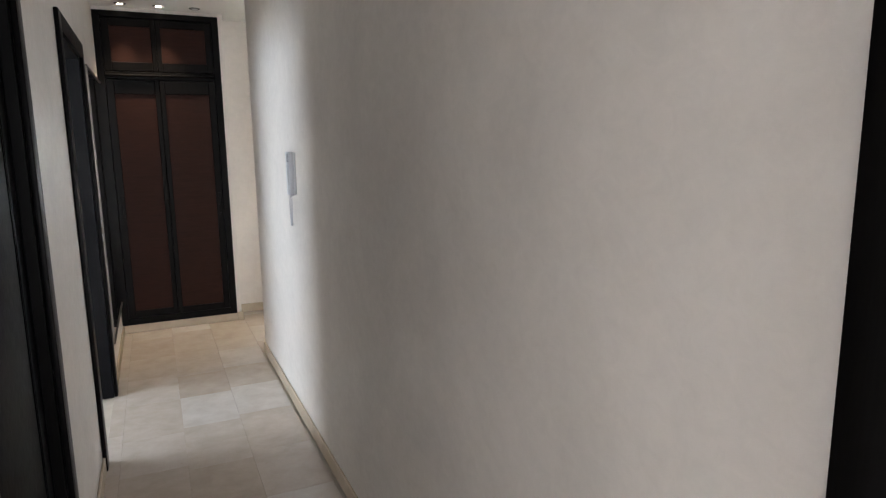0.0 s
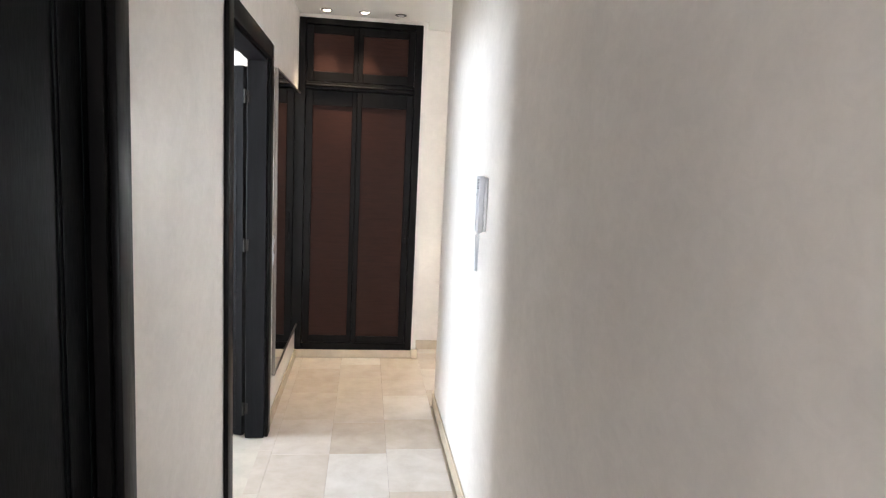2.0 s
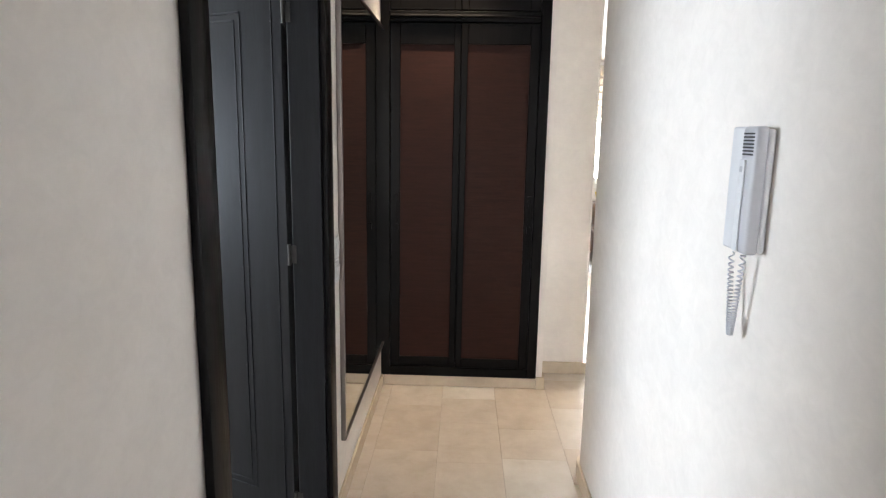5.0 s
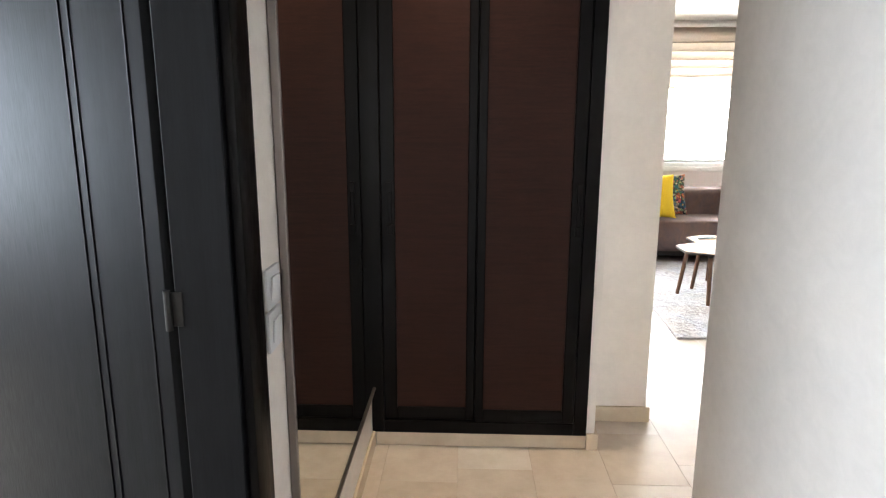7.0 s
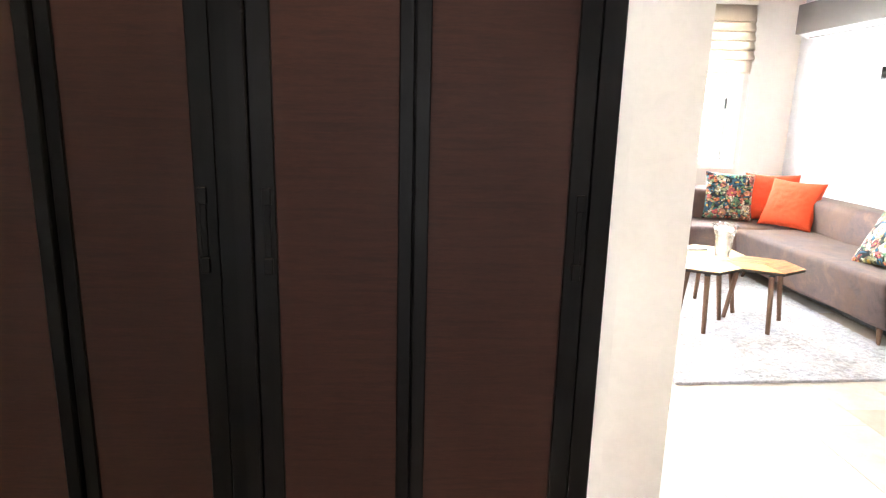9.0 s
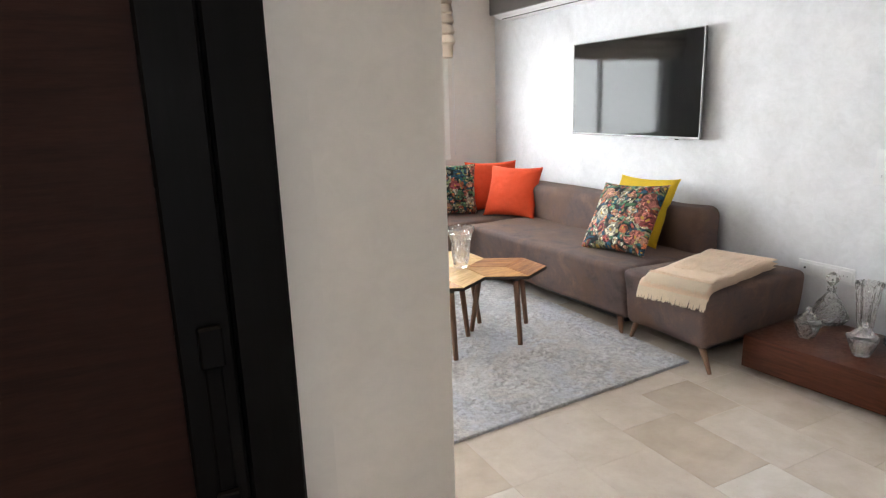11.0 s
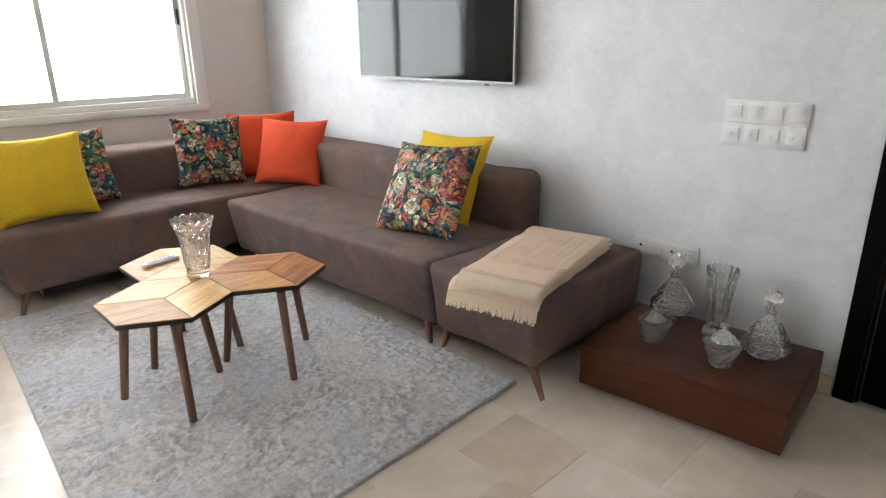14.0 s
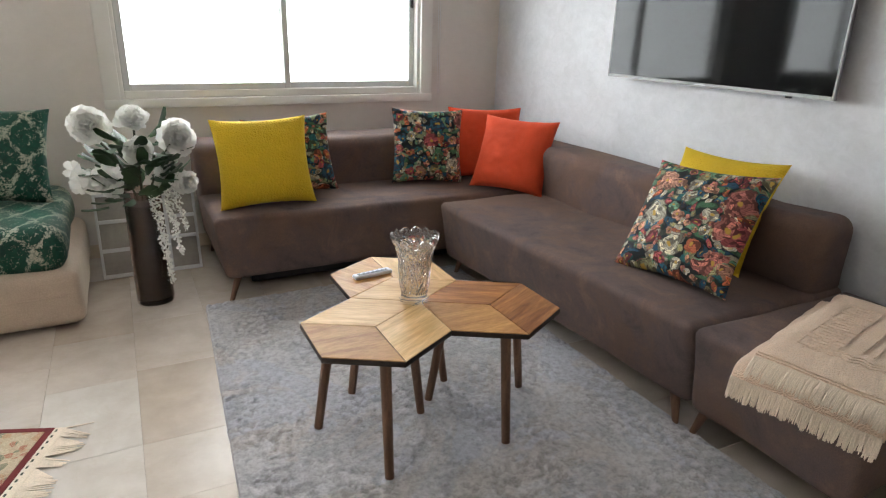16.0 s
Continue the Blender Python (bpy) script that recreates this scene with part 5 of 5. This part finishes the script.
# ---- seat, flowers, frame and carpet by the window ----
gs = thing("floor_sofa", "low sofa with emerald damask mattress on a cream suede base", "sofa", pose(0.62, 9.5, 0))
part("base", soft_box(-1.5, 0.775, -0.51, 0.42, 0.02, 0.27, 0.05, 4, 7, 0.01, 21), M_CREAMCLOTH, gs, "cream suede base")
part("mattress", soft_box(-1.5, 0.735, -0.475, 0.42, 0.24, 0.455, 0.08, 5, 9, 0.02, 25), M_DAMASK, gs, "emerald and silver damask mattress")
part("piping", tube([(-1.49, -0.507, 0.16), (0.72, -0.507, 0.16), (0.765, -0.47, 0.16), (0.772, 0.4, 0.16)], 0.004, 6), M_CREAMCLOTH, gs)
cushion("emerald damask square cushion leaning on the window wall", M_DAMASK, 0.5, 0.45, 0.16, 1.055, 9.52, 0.455, 18, -6, 3, 31)

# leaning collage frame
cf = thing("collage_frame", "white collage photo frame propped up beside the sofa", "picture frame", pose(1.452, 9.57, 0.0, -14, 0, 0))
FW, FH = 0.485, 0.445
cols, rows_ = [0.0, 0.17, 0.33, FW], [0.0, 0.14, 0.29, FH]
part("frame", boxes([(0, FW, 0.0, 0.012, 0.0, FH)], 0.002), M_WHITEPL, cf, "white back board")
bars = []
for x in cols:
    bars.append((max(0, x - 0.012), min(FW, x + 0.012), -0.014, 0.0, 0, FH))
for k in range(3):
    for z in (0.0, 0.135 + 0.02 * k, 0.285 + 0.014 * (k % 2), FH - 0.02):
        bars.append((cols[k] + 0.012, cols[k + 1] - 0.012, -0.014, 0.0, z, z + 0.02))
for b in bars:
    part("frame_bar", boxes([b], 0.002), M_WHITEPL, cf)
for k in range(3):
    for z0, z1 in ((0.02, 0.135 + 0.02 * k), (0.155 + 0.02 * k, 0.285 + 0.014 * (k % 2)), (0.305 + 0.014 * (k % 2), FH - 0.02)):
        part("photo", boxes([(cols[k] + 0.013, cols[k + 1] - 0.013, -0.004, -0.001, z0, z1)]), M_PHOTO, cf, "faded grey-brown print")

# floor vase with artificial flowers
fv = thing("floor_vase", "tall dark glass cylinder vase with white artificial flowers", "vase", pose(1.68, 9.2, 0.0))
part("cylinder", lathe([(0.0, 0.0), (0.082, 0.0), (0.084, 0.006), (0.082, 0.3), (0.079, 0.55), (0.075, 0.55), (0.077, 0.3), (0.077, 0.02), (0.0, 0.018)], 32), M_SMOKED, fv, "smoked clear glass")
part("filling", lathe([(0.0, 0.02), (0.066, 0.021), (0.07, 0.2), (0.066, 0.48), (0.0, 0.49)], 20), M_FOAMDARK, fv, "dark bark-like filling")
rnd = random.Random(11)


def petal(bm, c, axis, side, ln, wd, curl):
    """One cupped petal from c along axis."""
    n = axis.cross(side).normalized()
    pts = []
    for s, w in ((0.0, 0.25), (0.35, 0.85), (0.7, 1.0), (1.0, 0.55)):
        mid = c + axis * ln * s + n * curl * ln * s * s
        pts.append((mid - side * wd * w / 2 + n * 0.12 * wd, mid, mid + side * wd * w / 2 + n * 0.12 * wd))
    vs = [[bm.verts.new(p) for p in row] for row in pts]
    for a, b in zip(vs, vs[1:]):
        for k in range(2):
            bm.faces.new((a[k], a[k + 1], b[k + 1], b[k]))


def peony(c, r, face, n=70):
    """A full rose-like bloom of many cupped petals round its facing direction."""
    bm = bmesh.new()
    c, face = Vector(c), Vector(face).normalized()
    a = face.orthogonal().normalized()
    b = face.cross(a)
    for k in range(n):
        s = (k + 0.5) / n
        th_ = k * 2.39996
        el = 0.05 + 1.45 * s
        d = face * math.cos(el) + (a * math.cos(th_) + b * math.sin(th_)) * math.sin(el)
        side = d.cross(face).normalized()
        ln = r * (0.72 + 0.36 * s) * rnd.uniform(0.85, 1.15)
        petal(bm, c - face * r * 0.45 + d * r * 0.1, d, side, ln, r * (0.6 + 0.5 * s) * rnd.uniform(0.9, 1.1), -0.35 * rnd.uniform(-0.4, 1.6))
    return tagged(part("bloom", bm, M_PETAL, fv, "white silk bloom", angle=80), kind="stuff")


def spray(c, r, face, heads):
    """A loose cluster of five-petalled heads."""
    bm = bmesh.new()
    c, face = Vector(c), Vector(face).normalized()
    for _ in range(heads):
        o = c + Vector((rnd.uniform(-1, 1), rnd.uniform(-0.5, 0.5), rnd.uniform(-0.75, 0.75))) * r
        f = (face + Vector((rnd.uniform(-0.5, 0.5), 0, rnd.uniform(-0.5, 0.5)))).normalized()
        a = f.orthogonal().normalized()
        b = f.cross(a)
        for k in range(6):
            t = 2 * math.pi * k / 6 + rnd.random()
            d = (a * math.cos(t) + b * math.sin(t) + f * 0.25).normalized()
            petal(bm, o, d, d.cross(f).normalized(), 0.04, 0.036, -0.2)
    return tagged(part("blossom_spray", bm, M_PETAL, fv, "white silk blossom cluster", angle=80), kind="stuff")


F = Vector((0, -0.9, 0.45))
blooms = [((-0.172, -0.04, 0.85), 0.084, (-0.15, -0.95, 0.3)), ((0.003, 0.02, 0.875), 0.075, (0, -0.55, 0.85)), ((0.178, -0.03, 0.783), 0.087, (0.3, -0.9, 0.35)), ((0.007, -0.09, 0.742), 0.064, (0, -1, 0.15)), ((0.2, 0.0, 0.56), 0.06, (0.5, -0.8, -0.2))]
for c, r, f in blooms:
    peony(c, r * 0.86, f)
    part("stem", tube([(c[0] * 0.1, c[1] * 0.1, 0.5), (c[0] * 0.5, c[1] * 0.4, 0.5 + (c[2] - 0.5) * 0.6), (c[0], c[1] + 0.03, c[2] - r * 0.4)], 0.005, 6), M_STEM, fv)
spray((-0.175, -0.05, 0.625), 0.085, F, 16)
spray((0.13, -0.03, 0.6), 0.05, F, 5)
lf_bm = bmesh.new()
for k in range(100):
    t = rnd.uniform(0, 2 * math.pi)
    base = Vector((0.05 * math.cos(t), 0.05 * math.sin(t), rnd.uniform(0.5, 0.78)))
    d = Vector((math.cos(t), math.sin(t) * 0.8 - 0.2, rnd.uniform(-0.35, 0.6))).normalized()
    base += d * rnd.uniform(0.0, 0.1)
    petal(lf_bm, base, d, d.cross(Vector((rnd.uniform(-0.4, 0.4), 0.2, 1))).normalized(), rnd.uniform(0.08, 0.13), rnd.uniform(0.05, 0.085), rnd.uniform(-0.5, -0.1))
tagged(part("foliage", lf_bm, M_LEAF, fv, "dark green silk leaves", angle=80), kind="stuff")
for x0, ln, n in ((0.045, 0.44, 130), (0.1, 0.3, 80), (0.135, 0.19, 36)):
    bm = bmesh.new()
    for k in range(n):
        s = k / n
        c = Vector((x0 + 0.035 * s + rnd.uniform(-0.018, 0.018) * (1 - 0.5 * s), -0.088 + rnd.uniform(-0.014, 0.01), 0.55 - ln * s))
        d = Vector((rnd.uniform(-1, 1), rnd.uniform(-1, 0.1), rnd.uniform(-1, 0.2))).normalized()
        petal(bm, c, d, d.orthogonal().normalized(), 0.014, 0.012, -0.3)
        petal(bm, c, -d, d.orthogonal().normalized(), 0.012, 0.011, 0.3)
    tagged(part("trailing_blossom", bm, M_PETAL, fv, "hanging strand of tiny white blossoms", angle=80), kind="stuff")

# persian carpet with a fringe
pc = thing("persian_carpet", "beige and dark red persian carpet with a fringed edge", "carpet", pose(1.35, 8.2, 0.001, 0, 0, -21))
CW, CL = 0.85, 1.35
part("field", boxes([(-CW + 0.08, -0.056, -CL + 0.08, -0.02, 0.0, 0.009)], 0.002), M_PERSIAN, pc, "patterned beige pile")
part("selvage", boxes([(-0.034, 0.0, -CL, 0.0, 0, 0.0088)], 0.001), M_FRINGE, pc, "cream woven edge")
part("border", boxes([(-0.056, -0.034, -CL, 0.0, 0, 0.0095), (-CW, -0.056, -0.02, 0.0, 0, 0.0095), (-CW, -CW + 0.08, -CL, -0.02, 0, 0.0095), (-CW + 0.08, -0.056, -CL, -CL + 0.08, 0, 0.0095)], 0.001), M_REDWOOL, pc, "dark red border")
tagged(part("edge_stitches", boxes([(-0.026, -0.02, -CL + 0.03 * k + 0.006, -CL + 0.03 * k + 0.018, 0.0088, 0.0096) for k in range(45)]), M_STEM, pc, "dark edge stitches"), kind="stuff")
bm = bmesh.new()
for k in range(240):
    y = -CL * k / 239
    tuft = (math.floor(y / 0.05) + 0.5) * 0.05
    l, drift = rnd.uniform(0.055, 0.095), 0.02 * math.sin(tuft * 90)
    ye = tuft + (y - tuft) * 0.55 + drift + rnd.uniform(-0.006, 0.006)
    q = [bm.verts.new(p) for p in ((0.0, y - 0.003, 0.008), (0.0, y + 0.003, 0.008), (l, ye + 0.002, 0.003), (l, ye - 0.002, 0.003), (0.0, y, 0.001), (l, ye, 0.0005))]
    bm.faces.new((q[0], q[1], q[2], q[3]))
    bm.faces.new((q[0], q[4], q[5], q[3]))
    bm.faces.new((q[1], q[4], q[5], q[2]))
tagged(part("fringe", bm, M_FRINGE, pc, "pale yellow yarn fringe"), kind="stuff")

# ---- floor tiles, last ----
rnd = random.Random(23)
CELL = 0.3
shared = {}


def tile_mesh(w, l):
    key = (round(w, 3), round(l, 3))
    if key not in shared:
        bm = bmesh.new()
        box(bm, -w / 2 + 0.0004, w / 2 - 0.0004, -l / 2 + 0.0004, l / 2 - 0.0004, -0.008, 0.0, 0.0005, 1)
        me = bpy.data.meshes.new("tile")
        bm.to_mesh(me)
        bm.free()
        me.materials.append(M_TILE)
        shared[key] = me
    return shared[key]


def lay(x0, x1, y0, y1):
    """One column of staggered tiles."""
    y = y0
    first = True
    while y < y1 - 0.01:
        l = rnd.choice((0.4, 0.45, 0.5, 0.3)) if not first else rnd.choice((0.2, 0.3, 0.4))
        first = False
        if y1 - (y + l) < 0.12:
            l = y1 - y
        ob = new("tile", tile_mesh(x1 - x0, l))
        ob.parent = floor
        ob.location = ((x0 + x1) / 2, y + l / 2, 0.0)
        y += l


lay(0.0, 0.07, 0.2, 5.436)
for a, b in ((0.07, 0.37), (0.37, 0.67), (0.67, 0.97)):
    lay(a, b, -1.7, 5.436)
lay(0.97, 1.27, 4.41, 5.7)
x = 1.27
while x < 3.99:
    lay(x, min(x + CELL, 4.0), 4.41 if x > 1.0 else 6.1, 9.95)
    x += CELL
x = 1.27
while x > 0.2:
    lay(x - CELL, x, 6.12, 9.95)
    x -= CELL
